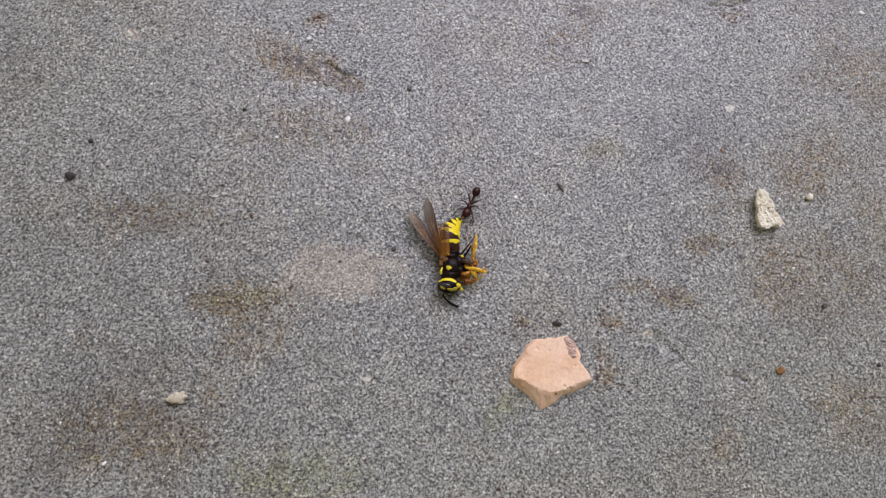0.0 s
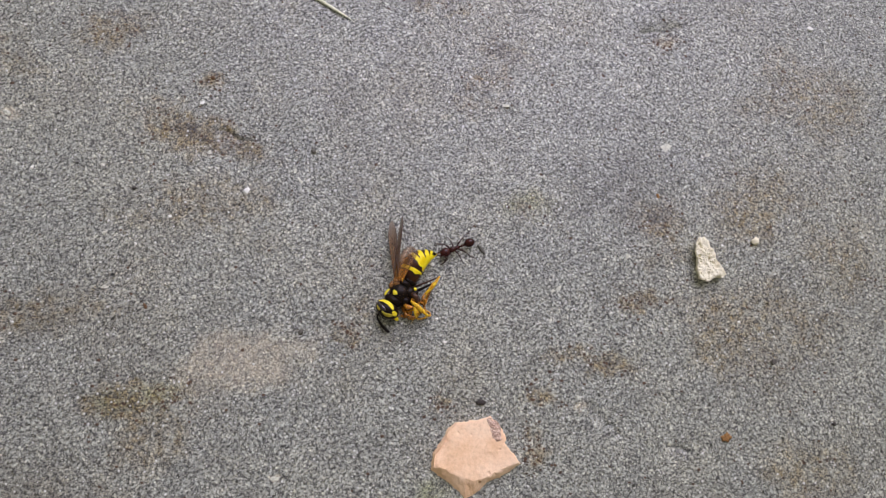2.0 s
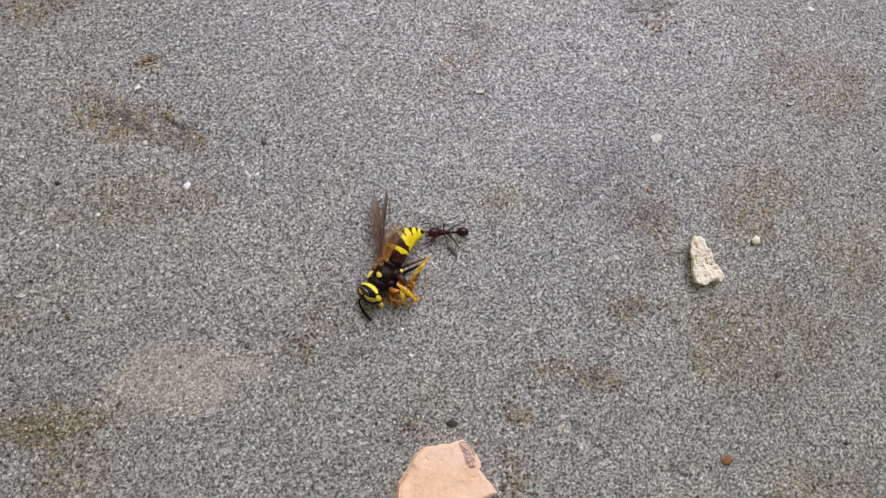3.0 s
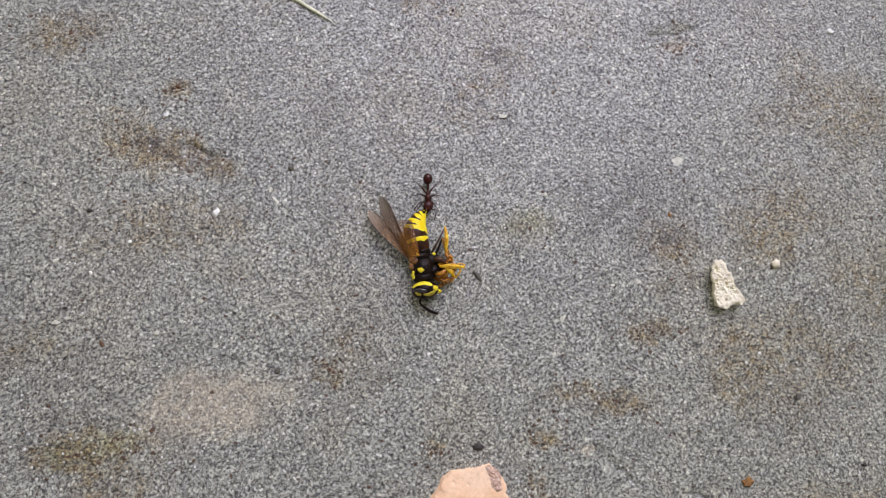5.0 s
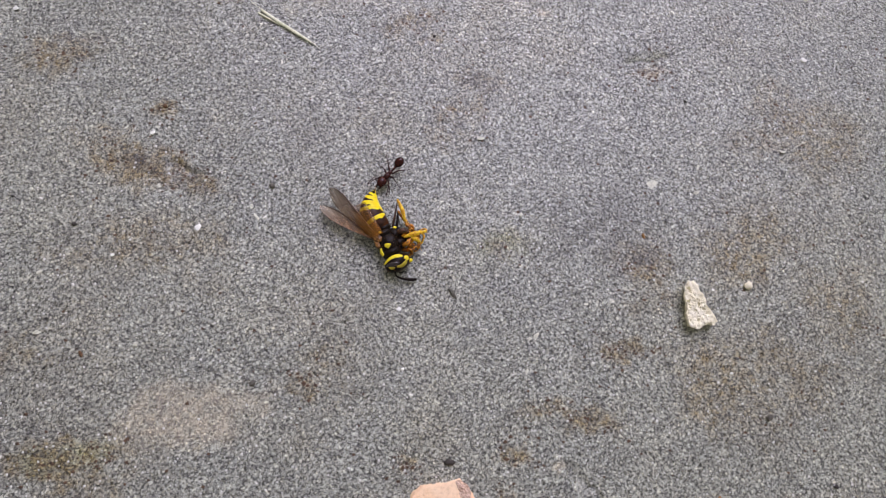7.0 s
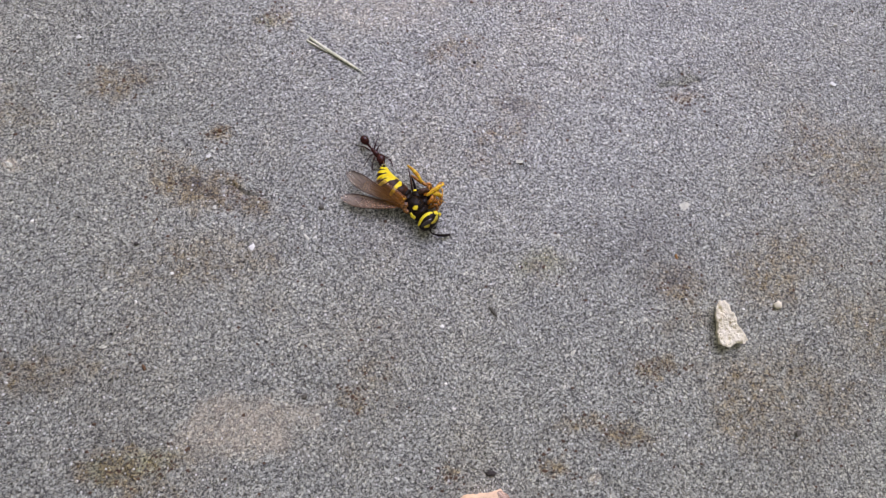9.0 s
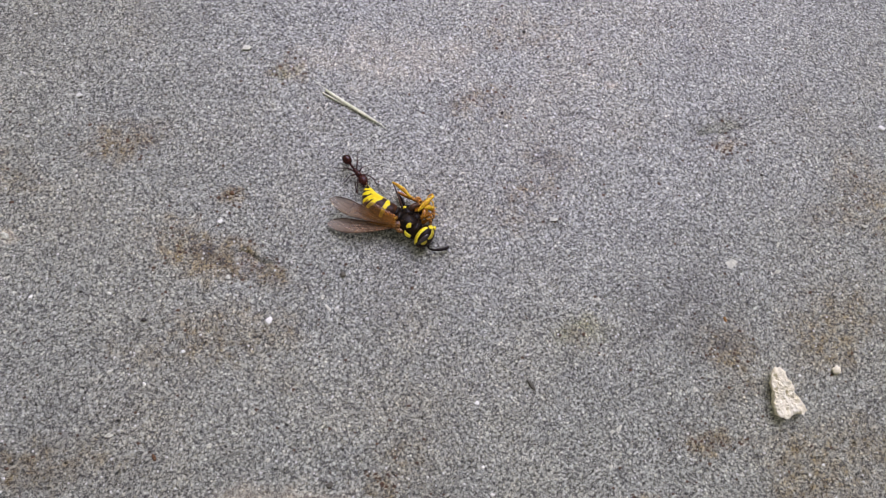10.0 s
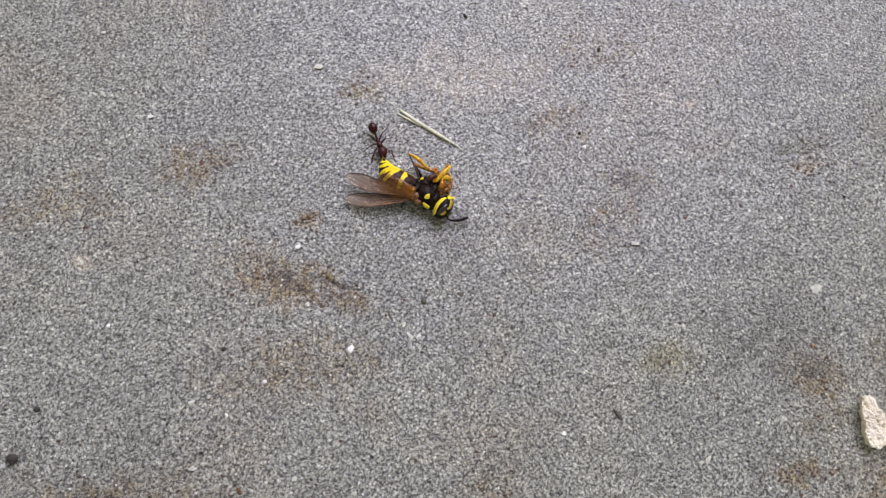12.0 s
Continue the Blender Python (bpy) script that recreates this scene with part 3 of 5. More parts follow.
def build_slab():
    def axis(lo, hi, step):
        inner = np.arange(lo, hi + step / 2, step)
        grow = step * np.cumsum(1.32 ** np.arange(1, 42))
        return np.concatenate([lo - grow[::-1], inner, hi + grow])
    xs, ys = axis(-70.0, 120.0, 0.26), axis(-68.0, 66.0, 0.26)
    x, y = np.meshgrid(xs, ys)
    x, y = x.ravel(), y.ravel()
    z = height(x, y)
    nx, ny = len(xs), len(ys)
    co = np.stack([x, y, z], 1) * MM
    i = np.arange(nx - 1)[None, :] + np.arange(ny - 1)[:, None] * nx
    quads = np.stack([i, i + 1, i + nx + 1, i + nx], -1).reshape(-1, 4)
    me = bpy.data.meshes.new("ground")
    me.vertices.add(len(co))
    me.vertices.foreach_set("co", co.ravel())
    me.loops.add(quads.size)
    me.loops.foreach_set("vertex_index", quads.ravel())
    me.polygons.add(len(quads))
    me.polygons.foreach_set("loop_start", np.arange(0, quads.size, 4))
    me.update(calc_edges=True)
    me.polygons.foreach_set("use_smooth", np.ones(len(quads), bool))
    amount = np.zeros((len(co), 4))
    for k, (kind, cx, cy, rx, ry, turn, strength, seed) in enumerate(STAINS_AND_SHADE):
        near = (np.abs(x - cx) < 2.0 * max(rx, ry)) & (np.abs(y - cy) < 2.0 * max(rx, ry))
        px, py = x[near], y[near]
        c, s = math.cos(radians(turn)), math.sin(radians(turn))
        dx, dy = px - cx, py - cy
        size = min(rx, ry)
        d = np.hypot((dx * c + dy * s) / rx, (-dx * s + dy * c) / ry)
        if size < 0.3:
            size = 1.2
        d = d + 0.45 * lattice(px, py, size * 0.9, 50 + k) + 0.30 * lattice(px, py, size * 0.35 + 0.3, 90 + k)
        soft = np.clip((1.35 - d) / 1.1, 0, 1)
        grain = 0.75 + 0.5 * lattice(px, py, 0.9, 130 + k)
        amount[near, kind] = np.maximum(amount[near, kind], 1.7 * strength * soft * soft * (3 - 2 * soft) * np.clip(grain, 0, 1.2))
    # broad weathering over the whole slab
    wide = np.clip(lattice(x, y, 17.0, 7) * 0.6 + lattice(x, y, 6.0, 8) * 0.4, 0, 1)
    amount[:, 0] = np.maximum(amount[:, 0], 0.30 * wide)
    layer = me.color_attributes.new("stain", "FLOAT_COLOR", "POINT")
    layer.data.foreach_set("color", np.clip(amount, 0, 1).astype(np.float32).ravel())
    me.materials.append(SLAB)
    return tagged(new("ground", me), "grey weathered stone slab with fine speckled grain and brown stains", "stone slab", kind="structure")


ground = build_slab()


# ---- loose bits on the slab ----
def fragment(name, top, bottom, high, mat, label, category, seed, jag=0.12, dome=0.15, step=0.05, rings=9, planes=(), crag=0.0, dents=()):
    """A broken piece between a top and a bottom outline (same number of corners), with ragged sides and an uneven top."""
    cx = sum(p[0] for p in bottom) / len(bottom)
    cy = sum(p[1] for p in bottom) / len(bottom)
    ground_z = rest(cx, cy)

    def dense(poly):
        out = []
        for a, b in zip(poly, poly[1:] + poly[:1]):
            for k in range(14):
                out.append((a[0] + (b[0] - a[0]) * k / 14 - cx, a[1] + (b[1] - a[1]) * k / 14 - cy))
        return out
    t, b = dense(top), dense(bottom)
    bm = bmesh.new()

    def ring(pts, k, z, ragged):
        row = []
        for px, py in pts:
            n = noise.noise(Vector((px * 1.1, py * 1.1, z * 1.6 + seed))) + 0.6 * noise.noise(Vector((px * 3.6, py * 3.6, z * 4.5 + seed))) + 0.35 * noise.noise(Vector((px * 8.5, py * 8.5, z * 7.0 + seed)))
            d = math.hypot(px, py) or 1.0
            f = k + ragged * n / d
            row.append(bm.verts.new((px * f, py * f, z)))
        return row
    rows = []
    for k in range(1, rings + 1):
        row = ring(t, k / rings, high, jag if k == rings else jag * 0.3)
        for v in row:
            u = noise.noise(Vector((v.co.x * 0.45, v.co.y * 0.45, seed))) * dome + noise.noise(Vector((v.co.x * 1.6, v.co.y * 1.6, seed + 5))) * step
            v.co.z += u - (0.05 * high if k == rings else 0.0) + min([0.0] + [sx * (v.co.x + cx - ax) + sy * (v.co.y + cy - ay) for ax, ay, sx, sy in planes])
            for ax, ay, reach, depth in dents:
                off = math.hypot(v.co.x + cx - ax, v.co.y + cy - ay) * (1 + 0.25 * noise.noise(v.co * 1.7 + Vector((ax, ay, 0))))
                v.co.z -= depth * min(1.0, max(0.0, (reach - off) / (0.45 * reach)))
        rows.append(row)
    for k in range(1, 7):
        s = k / 6
        pts = [(p[0] + (q[0] - p[0]) * s, p[1] + (q[1] - p[1]) * s) for p, q in zip(t, b)]
        row = ring(pts, 1.0, high * 0.93 * (1 - s), jag * 0.9)
        for v in row:
            v.co.z += 0.10 * high * noise.noise(v.co * 1.3 + Vector((seed, 0, 0))) * (1 - s) - (0.12 if k == 6 else 0)
        rows.append(row)
    n = len(t)
    mid = bm.verts.new((0, 0, high))
    for k in range(n):
        bm.faces.new((mid, rows[0][k], rows[0][(k + 1) % n]))
    for a, c in zip(rows, rows[1:]):
        for k in range(n):
            bm.faces.new((a[k], c[k], c[(k + 1) % n], a[(k + 1) % n]))
    bm.faces.new(rows[-1][::-1])
    for v in bm.verts:
        v.co += crag * noise.noise_vector(v.co * 1.9 + Vector((seed, 1, 2))) + 0.8 * crag * noise.noise_vector(v.co * 4.3 + Vector((seed, 4, 0)))
    bmesh.ops.recalc_face_normals(bm, faces=bm.faces)
    return tagged(part(name, bm, mat, at=(cx, cy, ground_z), crease=26), label, category)


shard = fragment("terracotta_shard",
                 [(28.5, -36.8), (31.5, -36.55), (33.8, -36.0), (35.0, -37.3), (36.0, -39.2), (35.6, -40.1), (37.0, -41.8), (37.5, -43.1), (35.1, -43.95), (32.3, -45.05), (30.65, -45.5), (29.0, -44.9), (27.0, -43.8), (25.0, -42.9), (25.25, -41.1), (26.35, -39.8), (27.3, -38.3)],
                 [(28.4, -36.7), (31.5, -36.8), (33.8, -36.3), (35.1, -37.5), (36.1, -39.3), (35.8, -40.2), (37.3, -42.0), (38.2, -43.3), (36.0, -44.6), (32.8, -45.8), (31.0, -47.3), (29.6, -47.9), (27.4, -45.8), (24.5, -43.4), (24.85, -41.0), (26.05, -39.45), (27.1, -37.85)],
                 1.8, TERRACOTTA, "pale salmon-pink broken terracotta shard lying on grey stone", "pottery shard", 3.0, jag=0.24, dome=0.10, step=0.035, rings=22,
                 planes=[(28.4, -41.0, 0.14, -0.09), (33.0, -41.5, -0.05, 0.02), (29.4, -43.6, 0.02, 0.06)],
                 dents=[(25.6, -40.2, 1.9, 0.16), (27.0, -42.3, 1.2, 0.10), (32.9, -42.3, 1.3, 0.12), (28.7, -38.2, 0.28, 0.18), (30.7, -38.6, 0.22, 0.14), (33.0, -44.3, 0.30, 0.18), (34.8, -41.0, 0.22, 0.12), (26.7, -39.4, 0.7, 0.14)])


def shard_scar():
    """Rough brown crust at one corner of the shard."""
    bm = bmesh.new()
    rows = []
    for i in range(13):
        s = i / 12
        row = []
        for k in range(6):
            u = k / 5 - 0.5
            wide = (0.55 + 0.45 * math.sin(s * 3.0)) * (1 + 0.4 * noise.noise(Vector((s * 6, u * 3, 1))))
            x = 33.35 + 1.8 * s + 0.30 * math.sin(s * 5) + u * wide * 1.35
            y = -36.35 - 3.4 * s + u * wide * 0.5
            row.append(bm.verts.new((x - 33.3, y + 36.4, 0.22 * noise.noise(Vector((x * 3, y * 3, 0))) - 0.4 * abs(u) ** 2)))
        rows.append(row)
    for a, b in zip(rows, rows[1:]):
        for k in range(5):
            bm.faces.new((a[k], a[k + 1], b[k + 1], b[k]))
    ext = bmesh.ops.extrude_face_region(bm, geom=list(bm.faces))
    for v in ext["geom"]:
        if isinstance(v, bmesh.types.BMVert):
            v.co.z -= 0.6
    bmesh.ops.recalc_face_normals(bm, faces=bm.faces)
    ob = part("crust", bm, SCAR, shard, "rough brown chipped crust", smooth=False)
    ob.location = (Vector((33.3, -36.4, 1.92)) * MM) - Vector((shard.location.x, shard.location.y, 0))
    return ob


shard_scar()

pits = random.Random(8)
fragment("mortar_crumb",
         [(70.0, -9.6), (70.5, -9.0), (71.3, -9.0), (72.0, -9.7), (72.1, -10.6), (72.5, -11.0), (72.9, -12.0), (73.0, -13.0), (73.7, -14.3), (74.1, -15.4), (73.6, -16.1), (72.5, -15.7), (70.9, -16.4), (69.6, -16.0), (69.4, -14.2), (69.7, -12.9), (69.5, -11.2)],
         [(70.7, -9.7), (71.1, -9.1), (71.8, -9.1), (72.1, -9.8), (72.2, -10.6), (72.5, -11.0), (72.9, -11.9), (72.9, -12.8), (73.5, -14.0), (73.9, -15.0), (73.5, -15.7), (72.5, -15.4), (71.2, -16.0), (70.1, -15.7), (69.9, -14.0), (70.1, -12.7), (70.1, -11.1)],
         1.7, MORTAR, "cream-white crumbly elongated piece of mortar on stone", "mortar crumb", 11.0, jag=0.26, dome=0.22, step=0.20, rings=22, crag=0.12,
         dents=[(71.6, -12.7, 0.30, 0.28), (70.9, -13.7, 0.24, 0.22), (72.4, -13.5, 0.22, 0.25), (70.4, -10.5, 0.5, 0.35)]
         + [(pits.uniform(69.7, 73.6), pits.uniform(-16.0, -10.6), pits.uniform(0.12, 0.30), pits.uniform(0.10, 0.28)) for k in range(34)])


def chip(name, x, y, long, wide, high, turn, mat, label, category, seed, sunk=0.15, rough=0.5, group="", angular=False):
    """A small grain, lump or flake, set a little into the slab's pores; angular: a broken chip with flat faces."""
    bm = bmesh.new()
    if angular:
        rng = random.Random(seed)
        for k in range(16):
            d = Vector((rng.gauss(0, 1), rng.gauss(0, 1), rng.gauss(0, 0.8))).normalized()
            r = rng.uniform(0.72, 1.25)
            bm.verts.new((d.x * r, d.y * r, max(min(d.z * r, 0.75), -0.9)))
        made = bmesh.ops.convex_hull(bm, input=list(bm.verts))
        inner = {v for v in made["geom_interior"] + made["geom_unused"] if isinstance(v, bmesh.types.BMVert)}
        bmesh.ops.delete(bm, geom=list(inner), context="VERTS")
    else:
        bmesh.ops.create_icosphere(bm, subdivisions=3, radius=1.0)
    for v in bm.verts:
        n = 0.0 if angular else noise.noise(v.co * 1.5 + Vector((seed * 3.1, 0, seed))) + 0.7 * noise.noise(v.co * 3.1 + Vector((0, seed, 0)))
        k = 1.0 + 1.35 * rough * n
        v.co = Vector((v.co.x * k * long / 2, v.co.y * k * wide / 2, v.co.z * (1 + 0.4 * rough * n) * high / 2))
    low = min(v.co.z for v in bm.verts)
    ob = part(name, bm, mat, at=(x, y, rest(x, y) - low - sunk * high), smooth=not angular)
    ob.rotation_euler = (0, 0, radians(turn))
    return tagged(ob, label, category, group)


chip("plaster_crumb", -27.0, -46.5, 2.5, 1.5, 1.1, 15, BEIGE, "small beige crumb of plaster on stained stone", "crumb", 4, rough=0.7)
chip("mortar_grain", 80.7, -9.7, 1.3, 1.25, 1.0, 0, MORTAR, "tiny round cream grain beside a mortar crumb", "grain", 2, rough=0.25)
chip("white_chip", -3.1, 1.2, 1.35, 1.0, 0.5, 60, CHALK, "tiny bright white chip on grey stone", "stone chip", 3, group="white chips", angular=True)
for k, (cx, cy, a, b, turn) in enumerate([(6.7, 2.6, 0.8, 0.7, 20), (97.5, 29.9, 1.2, 1.0, 0), (-36.7, -56.1, 0.8, 0.5, 40), (-32.4, 37.8, 0.9, 0.7, 20),
                                          (34.0, 31.4, 0.8, 0.7, 0), (46.7, 28.7, 0.8, 0.6, 30), (63.9, 18.8, 0.8, 0.7, 0), (81.6, 49.4, 0.6, 0.5, 0), (65.8, 34.7, 0.7, 0.5, 30),
                                          (-40.3, 52.4, 0.8, 0.5, 10), (9.4, 45.9, 0.7, 0.5, 50)]):
    chip("white_chip", cx, cy, a, b, 0.5, turn, CHALK, "tiny pale white chip embedded in grey stone", "stone chip", 10 + k, group="white chips", angular=True)
chip("grey_crumb", -7.1, 45.9, 1.4, 1.1, 0.6, 20, FLAKE, "small grey-white stone crumb with a dark rim", "stone chip", 24, angular=True)
chip("pale_flake", 67.5, 7.6, 1.9, 1.7, 0.2, 40, FLAKE, "thin pale grey flake stuck to the stone", "flake", 25, sunk=0.35, angular=True)
chip("pale_flake", 46.5, -16.3, 1.6, 0.9, 0.24, 40, FLAKE, "thin white flake lying on grey stone", "flake", 26, sunk=0.3, angular=True)
chip("pale_flake", 45.5, -16.9, 0.8, 0.6, 0.2, 10, FLAKE, "small white flake broken off a larger one", "flake", 127, sunk=0.3, angular=True)
chip("pale_flake", 5.4, 2.8, 1.3, 0.6, 0.25, 130, FLAKE, "thin pale flake lying beside a white chip", "flake", 61, angular=True)
chip("pale_flake", 1.4, -43.4, 1.5, 0.7, 0.3, 10, FLAKE, "long thin pale flake pressed into the stone", "flake", 27, angular=True)
chip("pale_flake", -41.0, 15.3, 1.5, 0.6, 0.14, -35, FLAKE, "cream smear of dried plaster on stone", "flake", 28, sunk=0.35, rough=0.9)
chip("splinter", 40.2, -40.2, 0.25, 1.4, 0.16, 3, FLAKE, "thin white splinter beside the shard", "splinter", 29, rough=0.3, angular=True)
for k, (cx, cy, a, b, turn) in enumerate([(58.5, -11.6, 1.0, 0.7, 60), (44.6, -21.7, 1.2, 0.7, 70), (40.1, 15.4, 1.2, 0.8, 0), (45.6, 2.4, 0.8, 0.6, 80), (74.6, 5.9, 1.2, 0.8, 10),
                                          (90.5, 12.8, 1.2, 0.7, 0), (-24.6, -5.2, 1.0, 0.8, 20), (-24.2, -13.8, 1.1, 0.6, 10), (-10.9, -15.9, 1.0, 0.8, 0), (-3.0, -18.2, 0.9, 0.6, 30),
                                          (-9.0, 7.9, 1.0, 0.7, 20), (4.6, 4.5, 0.7, 0.6, 0), (100.3, 41.9, 1.0, 0.7, 0)]):
    chip("pale_flake", cx, cy, a, b, 0.42, turn, FLAKE, "small pale grey flake bedded in the stone", "flake", 70 + k, group="pale flakes", angular=True)
for k, (cx, cy, a, b, turn) in enumerate([(26.2, -11.9, 0.7, 0.6, 0), (26.5, -20.7, 0.6, 0.5, 40), (27.6, -24.4, 0.7, 0.4, 0), (54.7, -20.8, 0.5, 0.45, 0), (75.9, -23.1, 0.6, 0.4, 20), (74.9, -10.2, 0.6, 0.5, 0),
                                          (-14.9, -2.8, 0.7, 0.5, 0), (-20.0, -7.1, 0.6, 0.6, 0), (-36.4, 5.9, 0.7, 0.6, 50), (-25.5, 6.0, 0.7, 0.5, 0), (-10.4, 16.5, 0.8, 0.7, 0), (-25.0, 43.9, 0.7, 0.5, 0)]):
    chip("white_chip", cx, cy, a, b, 0.5, turn, CHALK, "tiny pale white chip embedded in grey stone", "stone chip", 90 + k, group="white chips", angular=True)
chip("soil_pellet", -47.3, -11.3, 1.5, 1.1, 0.9, -15, SOIL, "dark brown pellet of soil on stone", "soil pellet", 30, rough=0.4, group="soil pellets")
chip("soil_pellet", -44.9, -5.0, 0.8, 0.7, 0.6, 0, SOIL, "tiny dark pellet of soil on stone", "soil pellet", 31, rough=0.4, group="soil pellets")
chip("soil_pellet", 7.6, 7.7, 0.8, 0.75, 0.6, 0, MOSSY, "tiny dark grey pellet on stone", "soil pellet", 32, rough=0.3, group="soil pellets")
chip("moss_crumb", 5.4, -21.9, 0.85, 0.7, 0.45, 30, MOSSY, "dark olive crumb of dry moss", "moss crumb", 33)
for k, (cx, cy, a, b) in enumerate([(-20.6, 2.0, 0.6, 0.5), (38.4, 48.7, 0.55, 0.4), (33.5, 33.8, 0.5, 0.4), (16.7, 55.1, 0.8, 0.4), (75.0, 22.0, 0.4, 0.4), (89.0, -40.0, 0.7, 0.5)]):
    chip("soil_pellet", cx, cy, a, b, 0.45, 37 * k, SOIL, "tiny dark speck of soil on stone", "soil pellet", 40 + k, group="soil pellets")
chip("black_crumb", 32.7, -33.9, 1.5, 0.75, 0.6, -5, SOIL, "black flat crumb near the terracotta shard", "crumb", 50, rough=0.35)
chip("brown_sliver", 34.3, -9.7, 1.7, 0.55, 0.5, -55, MOSSY, "short brown sliver of plant matter", "plant sliver", 51, rough=0.25)
chip("rust_crumb", 71.0, -41.0, 1.25, 1.0, 0.5, 20, OCHRE, "rust-brown crumb of earth on stone", "earth crumb", 52, rough=0.75, group="rust crumbs")
chip("rust_crumb", 80.7, -29.7, 1.1, 0.9, 0.5, 20, MOSSY, "olive-brown crumb of earth on stone", "earth crumb", 53, group="rust crumbs")
chip("rust_crumb", -8.8, 21.0, 0.75, 0.55, 0.25, -20, RUST, "dull brown crumb of earth on stone", "earth crumb", 54, group="rust crumbs")
chip("rust_crumb", -18.1, -17.0, 0.4, 0.95, 0.25, 20, RUST, "thin brown crumb of earth on stone", "earth crumb", 55, group="rust crumbs")
chip("rust_crumb", 64.9, -1.3, 0.4, 0.8, 0.25, 10, OCHRE, "tiny orange crumb of earth on stone", "earth crumb", 56, group="rust crumbs")


def build_straw():
    root = new("dry_grass_stem")
    root.location = Vector((5.2, 38.0, rest(9, 35))) * MM
    bm = tube(smooth_path([(0.2, 0.2, 0.30), (2.9, -1.95, 0.36), (6.2, -4.25, 0.30), (8.3, -5.7, 0.22)], 5), spread([0.22, 0.29, 0.28, 0.17], 5), 7, flat=0.6)
    part("stem", bm, STRAW, root)
    bm = tube(smooth_path([(-0.3, -0.3, 0.22), (1.6, -1.5, 0.24), (3.2, -2.6, 0.25)], 5), spread([0.14, 0.16, 0.06], 5), 6, flat=0.6)
    part("sheath", bm, STRAW, root, "frayed green leaf sheath")
    bm = tube(smooth_path([(0.3, 0.3, 0.3), (-0.7, 1.0, 0.45), (-1.6, 1.9, 0.3)], 4), 0.035, 5)
    part("fibre", bm, STRAW, root)
    bm = tube(smooth_path([(7.6, -5.2, 0.25), (8.6, -5.85, 0.22), (9.7, -6.9, 0.12)], 4), spread([0.09, 0.08, 0.03], 4), 5)
    part("fibre", bm, STRAW, root)
    return tagged(root, "pale green dry grass stem with frayed end", "grass stem")


build_straw()


def build_fibre():
    pts = [(2.2, 36.3), (2.9, 35.4), (3.6, 34.6), (4.8, 33.8)]
    bm = tube(smooth_path([(x - 2.2, y - 36.3, rest(x, y) + 0.06) for x, y in pts], 5), 0.032, 5)
    return tagged(part("fibre", bm, SPECK, at=(2.2, 36.3, 0)), "thin dark hair-like fibre on stone", "fibre")


build_fibre()


def build_grit(count=6800):
    """Pale quartz grains set in the slab's face, coloured brighter so that they also stand in for glints."""
    rng = random.Random(5)
    base = [(1, 0, 0), (0, 1, 0), (-1, 0, 0), (0, -1, 0), (0, 0, 1), (0, 0, -1)]
    tris = [(0, 1, 4), (1, 2, 4), (2, 3, 4), (3, 0, 4), (1, 0, 5), (2, 1, 5), (3, 2, 5), (0, 3, 5)]
    xs = np.array([rng.uniform(-70, 120) for _ in range(count)])
    ys = np.array([rng.uniform(-68, 66) for _ in range(count)])
    zs = height(xs, ys)
    verts, faces = [], []
    for x, y, z in zip(xs, ys, zs):
        r = 0.09 + 0.17 * rng.random() ** 2.3
        turn = Euler((rng.uniform(0, 3), rng.uniform(0, 3), rng.uniform(0, 3))).to_matrix()
        k = len(verts)
        for p in base:
            q = turn @ Vector(p) * r * rng.uniform(0.7, 1.3)
            verts.append(((x + q.x) * MM, (y + q.y) * MM, (z + q.z * 0.6) * MM))
        faces += [(a + k, b + k, c + k) for a, b, c in tris]
    me = bpy.data.meshes.new("grit")
    me.from_pydata(verts, [], faces)
    me.materials.append(QUARTZ)
    return tagged(new("grit", me), "pale quartz grains set in the stone face", "grit", kind="stuff")


build_grit()


def build_dirt(count=2600):
    """Small brown specks of dirt, caught mostly in the stained places."""
    rng = random.Random(19)
    brown = [p for p in STAINS_AND_SHADE if p[0] == BROWN]
    base = [(1, 0, 0), (0, 1, 0), (-1, 0, 0), (0, -1, 0), (0, 0, 1), (0, 0, -1)]
    tris = [(0, 1, 4), (1, 2, 4), (2, 3, 4), (3, 0, 4), (1, 0, 5), (2, 1, 5), (3, 2, 5), (0, 3, 5)]
    places = []
    while len(places) < count:
        if rng.random() < 0.55:
            kind, cx, cy, rx, ry, turn, strength, seed = rng.choice(brown)
            if rng.random() > strength:
                continue
            places.append((cx + rng.gauss(0, 0.75 * rx), cy + rng.gauss(0, 0.8 * ry)))
        else:
            x = rng.uniform(-70, 120)
            if rng.random() < 0.35 + 0.65 * (x > 48):
                places.append((x, rng.uniform(-68, 66)))
    zs = height([p[0] for p in places], [p[1] for p in places])
    verts, faces = [], []
    for (x, y), z in zip(places, zs):
        r = 0.08 + 0.22 * rng.random() ** 2.5
        turn = Euler((rng.uniform(0, 3), rng.uniform(0, 3), rng.uniform(0, 3))).to_matrix()
        k = len(verts)
        for p in base:
            q = turn @ Vector(p) * r * rng.uniform(0.6, 1.4)
            verts.append(((x + q.x * 1.3) * MM, (y + q.y) * MM, (z + q.z * 0.5) * MM))
        faces += [(a + k, b + k, c + k) for a, b, c in tris]
    me = bpy.data.meshes.new("dirt")
    me.from_pydata(verts, [], faces)
    me.materials.append(SPECK)
    return tagged(new("dirt", me), "fine brown specks of dirt scattered over the stone", "dirt", kind="stuff")


build_dirt()


